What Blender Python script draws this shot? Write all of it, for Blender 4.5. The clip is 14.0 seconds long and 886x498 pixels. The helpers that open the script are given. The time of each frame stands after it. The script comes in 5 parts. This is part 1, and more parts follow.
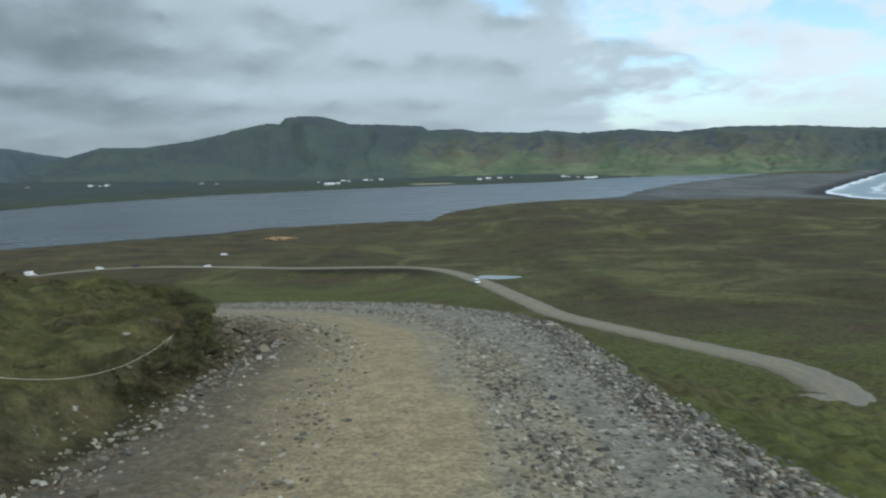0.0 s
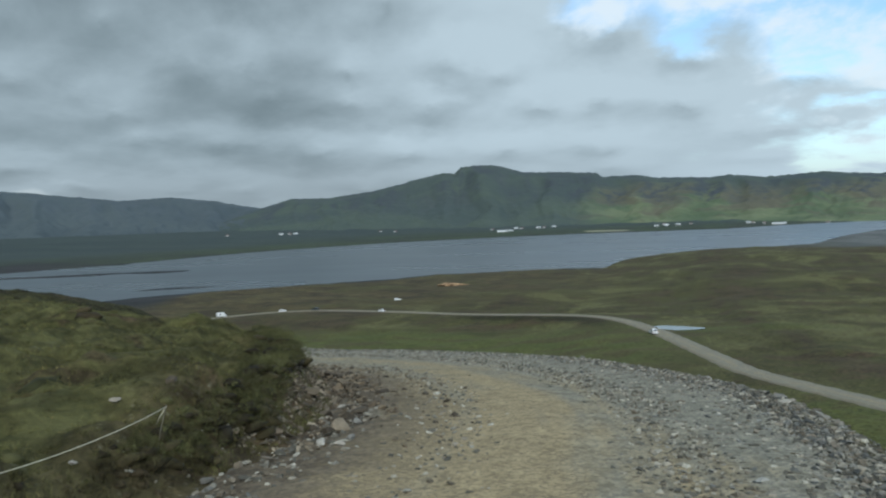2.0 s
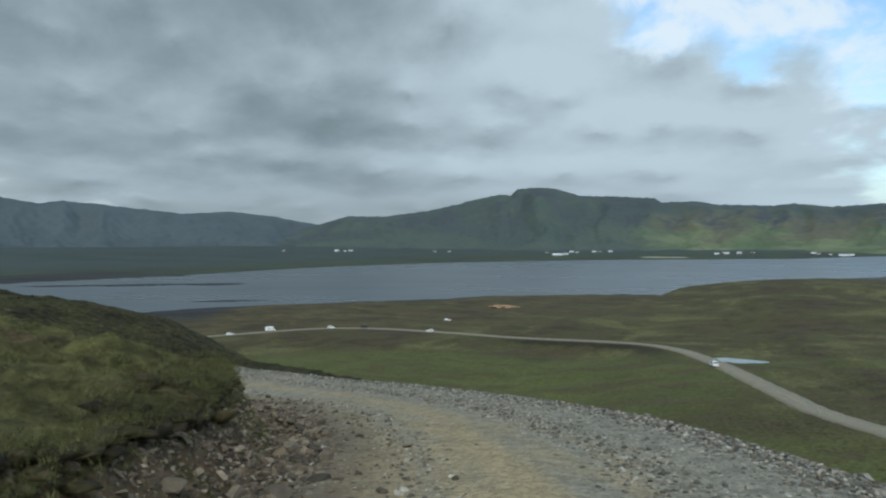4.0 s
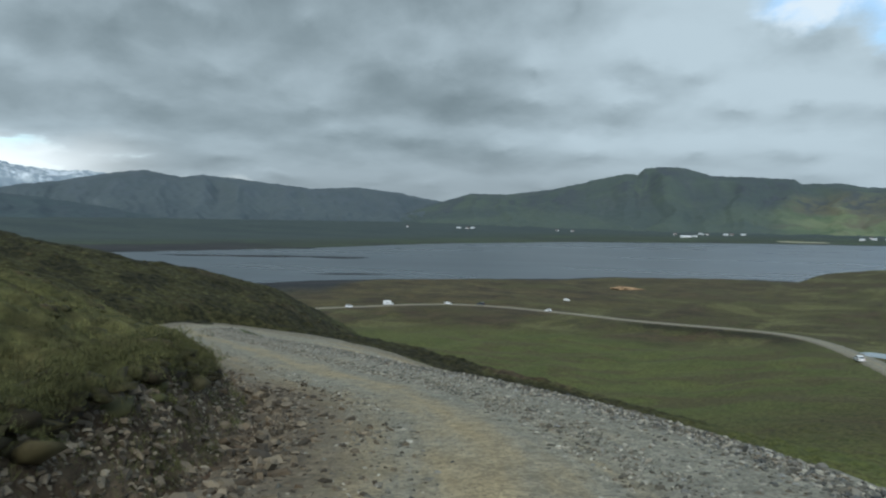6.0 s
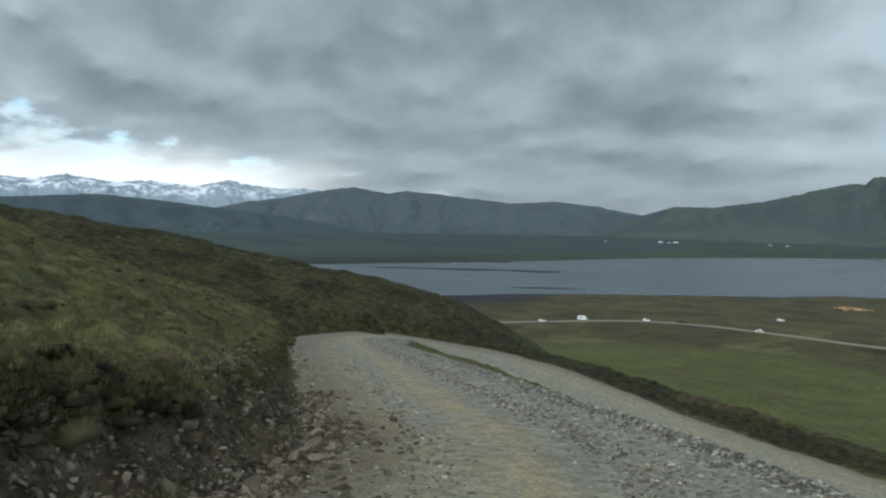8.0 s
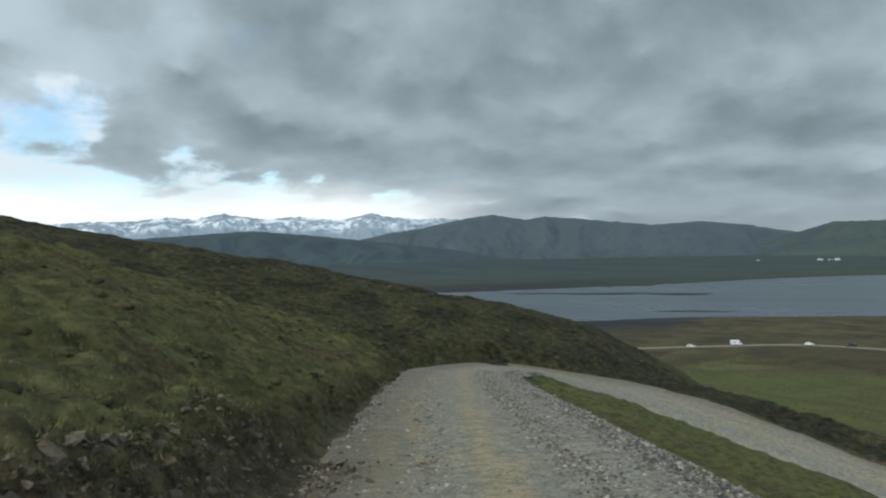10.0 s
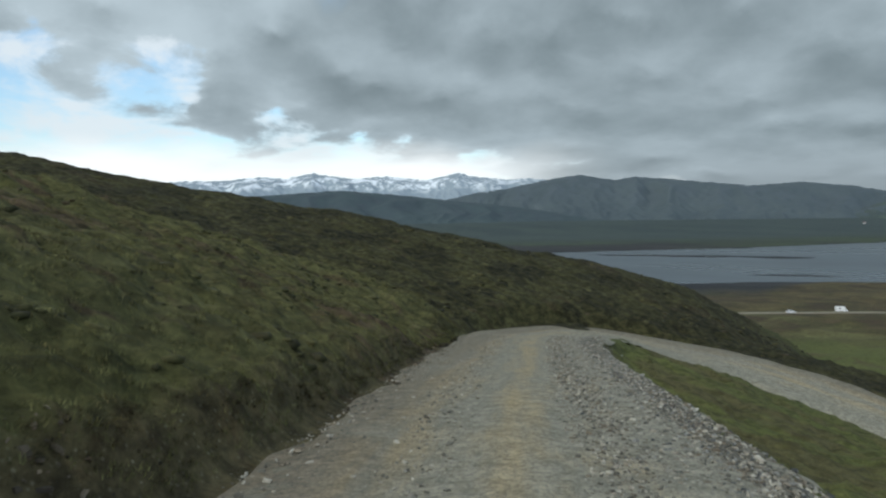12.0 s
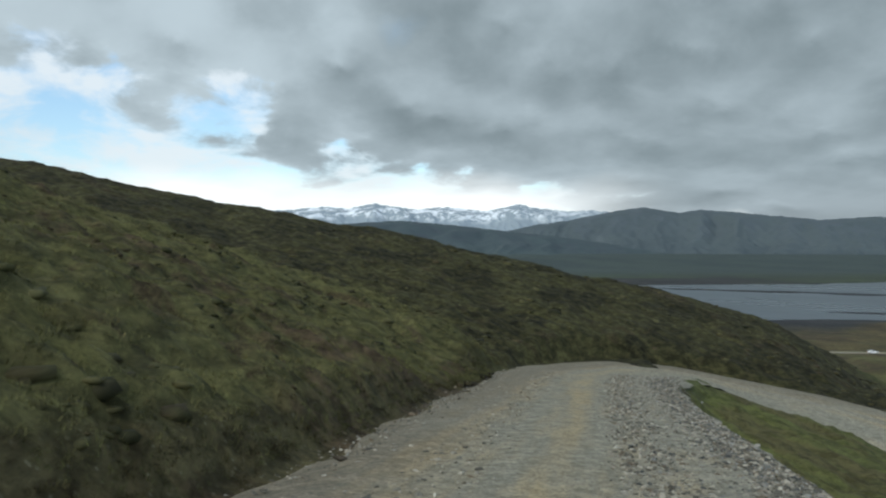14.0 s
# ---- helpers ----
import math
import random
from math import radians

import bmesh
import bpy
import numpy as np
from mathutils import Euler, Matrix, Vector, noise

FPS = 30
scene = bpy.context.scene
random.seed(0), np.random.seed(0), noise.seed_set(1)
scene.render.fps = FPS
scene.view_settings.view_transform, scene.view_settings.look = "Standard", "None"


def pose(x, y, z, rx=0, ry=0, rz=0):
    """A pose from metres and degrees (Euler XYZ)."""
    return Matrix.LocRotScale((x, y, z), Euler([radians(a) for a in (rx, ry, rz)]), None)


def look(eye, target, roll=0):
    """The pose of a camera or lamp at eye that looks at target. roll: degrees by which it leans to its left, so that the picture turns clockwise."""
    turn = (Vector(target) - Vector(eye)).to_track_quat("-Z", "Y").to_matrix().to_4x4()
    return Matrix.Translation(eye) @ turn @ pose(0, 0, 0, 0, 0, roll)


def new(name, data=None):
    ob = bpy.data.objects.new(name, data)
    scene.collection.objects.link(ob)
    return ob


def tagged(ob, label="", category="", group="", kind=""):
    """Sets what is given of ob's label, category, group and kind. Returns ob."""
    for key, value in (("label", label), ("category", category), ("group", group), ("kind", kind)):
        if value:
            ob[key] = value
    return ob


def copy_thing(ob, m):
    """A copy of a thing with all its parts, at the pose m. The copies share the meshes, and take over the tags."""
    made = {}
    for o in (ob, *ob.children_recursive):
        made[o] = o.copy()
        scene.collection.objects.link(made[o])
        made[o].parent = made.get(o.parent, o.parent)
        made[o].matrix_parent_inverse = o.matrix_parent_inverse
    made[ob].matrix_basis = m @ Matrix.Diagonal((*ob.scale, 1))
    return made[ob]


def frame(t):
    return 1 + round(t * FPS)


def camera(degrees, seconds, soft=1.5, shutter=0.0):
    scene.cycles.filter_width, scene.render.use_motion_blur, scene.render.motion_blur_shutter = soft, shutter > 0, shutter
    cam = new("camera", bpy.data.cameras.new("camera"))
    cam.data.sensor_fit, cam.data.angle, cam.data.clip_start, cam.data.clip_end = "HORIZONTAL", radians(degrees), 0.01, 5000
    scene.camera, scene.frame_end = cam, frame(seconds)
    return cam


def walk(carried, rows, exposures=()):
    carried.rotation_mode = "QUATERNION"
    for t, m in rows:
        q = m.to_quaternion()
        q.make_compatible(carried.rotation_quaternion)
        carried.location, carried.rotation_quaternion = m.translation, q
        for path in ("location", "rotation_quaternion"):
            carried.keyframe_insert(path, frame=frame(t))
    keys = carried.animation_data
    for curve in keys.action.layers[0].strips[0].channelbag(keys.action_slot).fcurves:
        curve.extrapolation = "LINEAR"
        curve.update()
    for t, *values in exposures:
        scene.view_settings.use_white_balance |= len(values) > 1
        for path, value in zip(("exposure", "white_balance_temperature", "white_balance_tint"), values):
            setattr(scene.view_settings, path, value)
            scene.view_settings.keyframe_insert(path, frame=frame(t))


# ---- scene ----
cam = camera(58.5, 14.0, soft=2.2, shutter=0.2)


def aim(x, y, z, yaw, pitch, roll):
    """A camera pose: yaw to the left of +y, pitch up, roll as look() takes it."""
    a, b = radians(yaw), radians(pitch)
    return look((x, y, z), (x - math.sin(a) * math.cos(b), y + math.cos(a) * math.cos(b), z + math.sin(b)), roll)


PATH = [  # seconds, x, y, z, yaw, pitch, roll
    (0, -0.000, 0.000, 0.000, 0.09, -5.78, -1.64),
    (0.5, 0.027, 1.359, -0.144, 6.89, -3.61, -3.76),
    (1, 0.025, 2.760, -0.376, 10.12, -3.94, -2.87),
    (1.5, 0.028, 4.281, -0.613, 11.55, -3.56, -1.96),
    (2, 0.039, 5.790, -0.836, 12.45, -1.95, -2.05),
    (4.5, -0.614, 13.737, -1.480, 17.81, -0.53, 0.85),
    (5, -0.748, 15.320, -1.645, 19.85, -2.17, 1.66),
    (5.5, -0.995, 16.722, -1.807, 22.83, -2.72, 1.12),
    (6, -1.184, 18.082, -1.953, 25.17, -1.98, 0.85),
    (6.5, -1.441, 19.449, -2.105, 27.59, -1.08, 2.16),
    (7, -1.828, 20.955, -2.284, 31.08, -1.12, 1.81),
    (7.5, -2.265, 22.506, -2.474, 35.17, -1.32, 1.49),
    (8, -2.817, 24.052, -2.679, 39.44, -1.14, 0.85),
    (8.5, -3.472, 25.596, -2.847, 43.20, -0.75, 0.40),
    (11, -8.610, 32.953, -3.588, 53.22, -0.92, -0.32),
    (11.5, -9.932, 34.371, -3.832, 55.04, -4.48, -0.68),
    (12, -11.345, 35.779, -4.086, 55.81, -1.96, -0.59),
    (12.5, -12.813, 37.151, -4.320, 57.13, 0.75, 0.09),
    (13, -14.307, 38.507, -4.588, 58.25, 1.07, 0.25),
    (13.5, -15.858, 39.916, -4.876, 59.64, 0.07, -1.25),
    (14, -17.383, 41.253, -5.100, 60.15, 0.30, 0.20),
]
walk(cam, [(t, aim(*row)) for t, *row in PATH], exposures=[(0, 0.04, 5950, 5), (10.9, 0.02, 6160, 6), (11.5, -0.08, 6180, 7), (12.4, 0.06, 6200, 7), (14, 0.06, 6230, 7)])

# ---- light ----
SUN_AZ, SUN_EL = 200.0, 38.0          # degrees; azimuth counted from +y to the left


def node(nt, kind, **values):
    n = nt.nodes.new(kind)
    for key, value in values.items():
        if key in n.inputs:
            n.inputs[key].default_value = value
    return n


def make_world():
    """Broken cloud: a grey sheet with lighter folds, blue gaps low on both sides, a bright rim over the far snow."""
    w = bpy.data.worlds.new("overcast_sky")
    scene.world = w
    w.use_nodes = True
    nt = w.node_tree
    nt.nodes.clear()
    ln = nt.links.new
    out = nt.nodes.new("ShaderNodeOutputWorld")
    tc = nt.nodes.new("ShaderNodeTexCoord")
    sep = nt.nodes.new("ShaderNodeSeparateXYZ")
    ln(tc.outputs["Generated"], sep.inputs[0])

    def m(op, a, b=None, c=None, clamp=False):
        n = nt.nodes.new("ShaderNodeMath")
        n.operation, n.use_clamp = op, clamp
        for i, v in enumerate((a, b, c)):
            if v is None:
                continue
            if isinstance(v, (int, float)):
                n.inputs[i].default_value = v
            else:
                ln(v, n.inputs[i])
        return n.outputs[0]

    def ramp(v, lo, hi):
        n = nt.nodes.new("ShaderNodeMapRange")
        n.interpolation_type = "SMOOTHSTEP"
        ln(v, n.inputs["Value"])
        n.inputs["From Min"].default_value, n.inputs["From Max"].default_value = lo, hi
        return n.outputs["Result"]

    def mixc(f, a, b):
        n = nt.nodes.new("ShaderNodeMix")
        n.data_type = "RGBA"
        ln(f, n.inputs[0])
        for i, v in ((6, a), (7, b)):
            if isinstance(v, tuple):
                n.inputs[i].default_value = (*v, 1)
            else:
                ln(v, n.inputs[i])
        return n.outputs[2]

    x, y, z = sep.outputs
    up = m("MAXIMUM", z, 0.0)
    az = m("ARCTAN2", m("MULTIPLY", x, -1.0), y)              # radians to the left of +y
    el = m("ARCSINE", z)
    den = m("ADD", up, 0.30)
    comb = nt.nodes.new("ShaderNodeCombineXYZ")
    ln(m("DIVIDE", x, den), comb.inputs[0])
    ln(m("DIVIDE", y, den), comb.inputs[1])

    bank = nt.nodes.new("ShaderNodeCombineXYZ")                # banks of cloud, flatter towards the horizon
    ln(m("MULTIPLY", az, 2.1), bank.inputs[0])
    ln(m("MULTIPLY", m("LOGARITHM", m("ADD", m("MAXIMUM", el, 0.0), 0.075), math.e), 0.95), bank.inputs[1])

    def cloud(vec, scale, detail, rough, at, warp=0.0):
        mp = nt.nodes.new("ShaderNodeMapping")
        mp.inputs["Location"].default_value = at
        ln(vec, mp.inputs[0])
        n = node(nt, "ShaderNodeTexNoise", Scale=scale, Detail=detail, Roughness=rough, Distortion=warp)
        ln(mp.outputs[0], n.inputs["Vector"])
        return n.outputs["Fac"]

    def puffs(vec, scale, at):
        """Rounded heads of cloud: 1 at the middle of each."""
        wob = node(nt, "ShaderNodeTexNoise", Scale=scale * 0.9, Detail=5.0, Roughness=0.6)
        ln(vec, wob.inputs["Vector"])
        mix = nt.nodes.new("ShaderNodeVectorMath")
        mix.operation = "MULTIPLY_ADD"
        ln(wob.outputs["Color"], mix.inputs[0])
        mix.inputs[1].default_value = (0.55 / scale * 2, 0.55 / scale * 2, 0)
        mv = nt.nodes.new("ShaderNodeMapping")
        mv.inputs["Location"].default_value = at
        ln(vec, mv.inputs[0])
        ln(mv.outputs[0], mix.inputs[2])
        v = node(nt, "ShaderNodeTexVoronoi", Scale=scale, Smoothness=0.55)
        v.feature, v.voronoi_dimensions = "SMOOTH_F1", "2D"
        ln(mix.outputs[0], v.inputs["Vector"])
        return m("SUBTRACT", 1.0, m("MULTIPLY", v.outputs["Distance"], 1.25), clamp=True)

    big = cloud(comb.outputs[0], 0.70, 2.0, 0.45, (3.1, 1.7, 0))
    mid = cloud(bank.outputs[0], 1.9, 6.0, 0.50, (7.4, 2.2, 0), 0.25)
    fine = cloud(bank.outputs[0], 5.2, 6.0, 0.55, (1.0, 9.0, 0), 0.30)
    mass = cloud(bank.outputs[0], 0.85, 3.0, 0.5, (2.7, 5.3, 0))
    heap = puffs(bank.outputs[0], 4.2, (0, 0, 0))
    above = puffs(bank.outputs[0], 4.2, (0, 0.055, 0))
    small = puffs(bank.outputs[0], 9.0, (3.3, 1.2, 0))
    relief = m("ADD", m("SUBTRACT", heap, above), m("MULTIPLY", m("SUBTRACT", small, 0.6), 0.10))   # the heads' upper sides face the light
    # how thick the sheet is: thick over the middle, thin to the west and north
    body = m("ADD", m("MULTIPLY", big, 0.75), m("ADD", m("MULTIPLY", mid, 0.42), m("MULTIPLY", fine, 0.24)))
    wav = m("MULTIPLY", m("ADD", m("SUBTRACT", m("ADD", mid, m("MULTIPLY", fine, 0.6)), 0.8), m("MULTIPLY", m("SUBTRACT", heap, 0.55), 0.35)), 0.34)
    right = ramp(m("ADD", m("SUBTRACT", el, m("ADD", m("MULTIPLY", az, 0.50), 0.258)), wav), -0.09, 0.09)
    right = m("MULTIPLY", right, ramp(az, 0.45, 0.05))
    right = m("MAXIMUM", right, m("MULTIPLY", ramp(m("ADD", az, wav), -0.12, -0.42), 0.9))
    edge = m("ADD", m("MULTIPLY", m("SUBTRACT", az, 0.89), 0.24), 0.066)
    left = m("MULTIPLY", ramp(m("ADD", m("SUBTRACT", edge, el), m("MULTIPLY", wav, 0.80)), -0.026, 0.044), ramp(az, 2.6, 2.0))
    gap = m("SUBTRACT", body, m("ADD", m("MULTIPLY", right, 0.44), m("MULTIPLY", left, 0.40)))
    cover = ramp(gap, 0.30, 0.53)
    # light and dark folds of the cloud's underside
    dark = m("MULTIPLY", m("MULTIPLY", ramp(az, 0.12, 0.46), ramp(el, -0.02, 0.10)), ramp(az, 1.9, 0.75))
    deep = m("MULTIPLY", m("MULTIPLY", ramp(az, 0.38, 0.66), ramp(az, 1.20, 0.75)), ramp(el, 0.05, 0.19))
    dark = m("ADD", dark, m("MULTIPLY", deep, 0.34))
    fold = m("ADD", m("ADD", m("MULTIPLY", mid, 0.50), m("ADD", m("MULTIPLY", fine, 0.26), m("ADD", m("MULTIPLY", mass, 0.32), 0.14))), m("MULTIPLY", relief, m("SUBTRACT", 0.60, m("MULTIPLY", dark, 0.25))))
    thin = m("MULTIPLY", m("ADD", left, m("MULTIPLY", right, 0.8)), 0.20)
    tone = m("ADD", m("SUBTRACT", m("ADD", fold, -0.08), m("MULTIPLY", dark, 0.28)), thin)
    grey = mixc(ramp(tone, -0.03, 0.70), (0.165, 0.205, 0.222), (0.515, 0.592, 0.635))
    sky = nt.nodes.new("ShaderNodeTexSky")
    sky.sky_type, sky.sun_disc = "NISHITA", False
    sky.sun_elevation, sky.sun_rotation = radians(SUN_EL), radians(-SUN_AZ)
    blue = nt.nodes.new("ShaderNodeMix")
    blue.data_type, blue.blend_type = "RGBA", "MULTIPLY"
    blue.inputs[0].default_value = 1.0
    ln(sky.outputs[0], blue.inputs[6])
    blue.inputs[7].default_value = (0.165, 0.175, 0.175, 1)
    wisp = m("MULTIPLY", ramp(m("ADD", m("MULTIPLY", fine, 0.7), m("MULTIPLY", mid, 0.3)), 0.43, 0.60), 0.88)
    clear = mixc(wisp, blue.outputs[2], (0.80, 0.84, 0.86))
    col = mixc(cover, clear, grey)
    # bright thin cloud low over the snow peaks
    rim = m("MULTIPLY", m("MULTIPLY", ramp(az, 0.74, 0.96), ramp(az, 2.4, 1.9)),
            ramp(m("ADD", el, m("MULTIPLY", m("SUBTRACT", mid, 0.5), 0.07)), 0.106, 0.062))
    col = mixc(rim, col, (1.05, 1.07, 1.06))
    haze = m("MULTIPLY", ramp(el, 0.11, 0.03), 0.60)
    low = mixc(ramp(az, -0.40, 0.30), (0.58, 0.67, 0.73), (0.245, 0.275, 0.292))
    col = mixc(m("MULTIPLY", haze, m("SUBTRACT", 1.0, rim)), col, low)
    bg = nt.nodes.new("ShaderNodeBackground")
    ln(col, bg.inputs[0])
    bg.inputs[1].default_value = 1.0
    ln(bg.outputs[0], out.inputs[0])


make_world()
sun = new("sun", bpy.data.lights.new("sun", "SUN"))
sun.data.energy, sun.data.angle, sun.data.color = 1.5, radians(14), (1.0, 0.97, 0.90)
_a, _e = radians(SUN_AZ), radians(SUN_EL)
sun.matrix_world = look((-math.sin(_a) * math.cos(_e) * 90, math.cos(_a) * math.cos(_e) * 90, math.sin(_e) * 90), (0, 0, 0))

# ---- materials ----


class Mat:
    """A node material with a Principled surface and a few shorthands."""

    def __init__(self, name, rough=0.9, spec=0.3):
        self.m = bpy.data.materials.new(name)
        self.m.use_nodes = True
        self.nt = self.m.node_tree
        self.b = self.nt.nodes["Principled BSDF"]
        self.b.inputs["Roughness"].default_value = rough
        self.b.inputs["Specular IOR Level"].default_value = spec
        self.geo = self.nt.nodes.new("ShaderNodeNewGeometry")
        self.pos = self.geo.outputs["Position"]

    def ln(self, a, b):
        self.nt.links.new(a, b)

    def noise(self, scale, detail=4.0, rough=0.55, warp=0.0, vec=None, stretch=None):
        n = node(self.nt, "ShaderNodeTexNoise", Scale=scale, Detail=detail, Roughness=rough, Distortion=warp)
        v = vec or self.pos
        if stretch:
            mp = self.nt.nodes.new("ShaderNodeMapping")
            mp.inputs["Scale"].default_value = stretch
            self.ln(v, mp.inputs[0])
            v = mp.outputs[0]
        self.ln(v, n.inputs["Vector"])
        return n.outputs["Fac"]

    def voronoi(self, scale, out="Distance", vec=None):
        n = node(self.nt, "ShaderNodeTexVoronoi", Scale=scale)
        self.ln(vec or self.pos, n.inputs["Vector"])
        return n.outputs[out]

    def step(self, v, lo, hi, a=0.0, b=1.0):
        n = self.nt.nodes.new("ShaderNodeMapRange")
        n.interpolation_type = "SMOOTHSTEP"
        self.ln(v, n.inputs["Value"])
        for k, x in (("From Min", lo), ("From Max", hi), ("To Min", a), ("To Max", b)):
            n.inputs[k].default_value = x
        return n.outputs["Result"]

    def math(self, op, a, b):
        n = self.nt.nodes.new("ShaderNodeMath")
        n.operation = op
        for i, v in enumerate((a, b)):
            if isinstance(v, (int, float)):
                n.inputs[i].default_value = v
            else:
                self.ln(v, n.inputs[i])
        return n.outputs[0]

    def mix(self, f, a, b, blend="MIX"):
        n = self.nt.nodes.new("ShaderNodeMix")
        n.data_type, n.blend_type = "RGBA", blend
        if isinstance(f, (int, float)):
            n.inputs[0].default_value = f
        else:
            self.ln(f, n.inputs[0])
        for i, v in ((6, a), (7, b)):
            if isinstance(v, tuple):
                n.inputs[i].default_value = (*v, 1)
            else:
                self.ln(v, n.inputs[i])
        return n.outputs[2]

    def attr(self, name):
        n = self.nt.nodes.new("ShaderNodeAttribute")
        n.attribute_name = name
        return n.outputs["Fac"]

    def color(self, v):
        if isinstance(v, tuple):
            self.b.inputs["Base Color"].default_value = (*v, 1)
        else:
            self.ln(v, self.b.inputs["Base Color"])
        return self

    def bump(self, v, strength=0.5, dist=0.05):
        n = node(self.nt, "ShaderNodeBump", Strength=strength, Distance=dist)
        self.ln(v, n.inputs["Height"])
        self.ln(n.outputs[0], self.b.inputs["Normal"])
        return self

    def rand(self):
        return self.nt.nodes.new("ShaderNodeObjectInfo").outputs["Random"]

    def island(self):
        return self.geo.outputs["Random Per Island"]


def mat_ground():
    k = Mat("moor_ground", 0.95, 0.15)
    far = k.noise(0.012, 5.0, 0.6, 0.6)
    mid = k.noise(0.09, 5.0, 0.6, 0.4)
    near = k.noise(1.8, 6.0, 0.65, 0.3)
    tiny = k.noise(9.0, 5.0, 0.7)
    grass = k.mix(k.step(near, 0.32, 0.68), (0.060, 0.060, 0.023), (0.138, 0.130, 0.051))
    grass = k.mix(k.step(mid, 0.40, 0.70, 0.0, 0.5), grass, (0.104, 0.108, 0.040))
    heath = k.mix(k.step(near, 0.35, 0.65), (0.040, 0.037, 0.015), (0.105, 0.093, 0.037))
    moor = k.mix(k.step(k.math("ADD", k.math("MULTIPLY", far, 0.6), k.math("MULTIPLY", mid, 0.4)), 0.50, 0.60), grass, heath)
    patch = k.noise(0.045, 6.0, 0.7, 0.8, stretch=(1.0, 1.6, 1.0))
    moor = k.mix(k.step(patch, 0.54, 0.61), moor, k.mix(k.step(near, 0.35, 0.65), (0.063, 0.046, 0.027), (0.134, 0.098, 0.054)))
    moor = k.mix(k.step(k.noise(0.16, 5.0, 0.65, 0.6), 0.55, 0.63), moor, k.mix(k.step(near, 0.35, 0.65), (0.056, 0.056, 0.020), (0.112, 0.107, 0.037)))
    blotch = k.noise(0.030, 6.0, 0.66, 0.8, stretch=(1.0, 0.62, 1.0))
    moor = k.mix(k.math("MULTIPLY", k.attr("open_moor"), k.step(blotch, 0.51, 0.60, 0.0, 0.85)), moor, k.mix(k.step(mid, 0.4, 0.6), (0.062, 0.048, 0.027), (0.108, 0.082, 0.046)))
    moor = k.mix(k.math("MULTIPLY", k.attr("open_moor"), k.step(blotch, 0.49, 0.38, 0.0, 0.85)), moor, (0.176, 0.168, 0.068))
    strip = k.noise(0.075, 6.0, 0.65, 0.9, stretch=(1.0, 0.7, 1.0))
    moor = k.mix(k.math("MULTIPLY", k.attr("open_moor"), k.step(strip, 0.56, 0.64, 0.0, 0.6)), moor, (0.058, 0.050, 0.027))
    peat = k.step(k.noise(0.55, 5.0, 0.6, 0.5), 0.56, 0.64)
    moor = k.mix(k.math("MULTIPLY", peat, 0.8), moor, k.mix(k.step(tiny, 0.3, 0.7), (0.050, 0.036, 0.020), (0.105, 0.080, 0.042)))
    moor = k.mix(k.attr("heath"), moor, k.mix(k.step(near, 0.40, 0.62), (0.017, 0.017, 0.008), (0.050, 0.047, 0.020)))
    rough_patch = k.step(k.noise(0.055, 5.0, 0.7, 1.0, stretch=(0.6, 1.5, 1.0)), 0.51, 0.58)
    lush = k.mix(k.step(mid, 0.3, 0.7), (0.100, 0.118, 0.036), (0.136, 0.146, 0.046))
    lush = k.mix(k.math("MULTIPLY", rough_patch, 0.8), lush, (0.107, 0.090, 0.044))
    lush = k.mix(k.step(k.noise(0.35, 4.0, 0.7), 0.50, 0.70), lush, (0.122, 0.120, 0.044))
    col = k.mix(k.attr("lush"), moor, lush)
    # far fields turn bluer with distance: haze mixed into the ground colour
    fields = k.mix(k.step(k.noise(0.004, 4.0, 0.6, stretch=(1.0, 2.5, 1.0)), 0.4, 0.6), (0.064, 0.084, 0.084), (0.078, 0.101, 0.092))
    fields = k.mix(k.attr("far_haze"), k.mix(k.step(k.noise(0.009, 5.0, 0.6, 0.5, stretch=(1.0, 2.0, 1.0)), 0.42, 0.58), (0.058, 0.068, 0.054), (0.082, 0.110, 0.060)), fields)
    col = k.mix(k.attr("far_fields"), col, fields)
    col = k.mix(k.attr("pale"), col, (0.550, 0.520, 0.353))
    brown = k.mix(k.step(mid, 0.35, 0.65), (0.096, 0.076, 0.041), (0.163, 0.124, 0.061))
    brown = k.mix(k.step(patch, 0.46, 0.56), brown, (0.062, 0.049, 0.034))
    brown = k.mix(k.step(k.noise(0.03, 5.0, 0.65, 0.7, stretch=(0.6, 1.6, 1.0)), 0.52, 0.60), brown, (0.108, 0.104, 0.046))
    col = k.mix(k.attr("brown"), col, brown)
    sand = k.mix(k.step(far, 0.35, 0.65), (0.036, 0.039, 0.043), (0.064, 0.064, 0.062))
    sand = k.mix(k.attr("beach"), sand, k.mix(k.step(k.noise(0.02, 5.0, 0.6, 0.5, stretch=(1.0, 0.3, 1.0)), 0.4, 0.6), (0.125, 0.133, 0.130), (0.195, 0.200, 0.188)))
    col = k.mix(k.attr("sand"), col, sand)
    dirt = k.mix(k.step(near, 0.35, 0.65), (0.066, 0.046, 0.028), (0.150, 0.110, 0.068))
    dirt = k.mix(k.step(k.noise(0.9, 4.0, 0.6, 0.4), 0.50, 0.62, 0.0, 0.8), dirt, k.mix(k.step(near, 0.4, 0.6), (0.095, 0.054, 0.030), (0.165, 0.100, 0.058)))
    dirt = k.mix(k.step(k.voronoi(7.0), 0.25, 0.08), dirt, (0.297, 0.260, 0.185))
    col = k.mix(k.attr("dirt"), col, dirt)
    clump = k.noise(1.5, 5.0, 0.62, 0.5, stretch=(1.0, 1.0, 2.2))
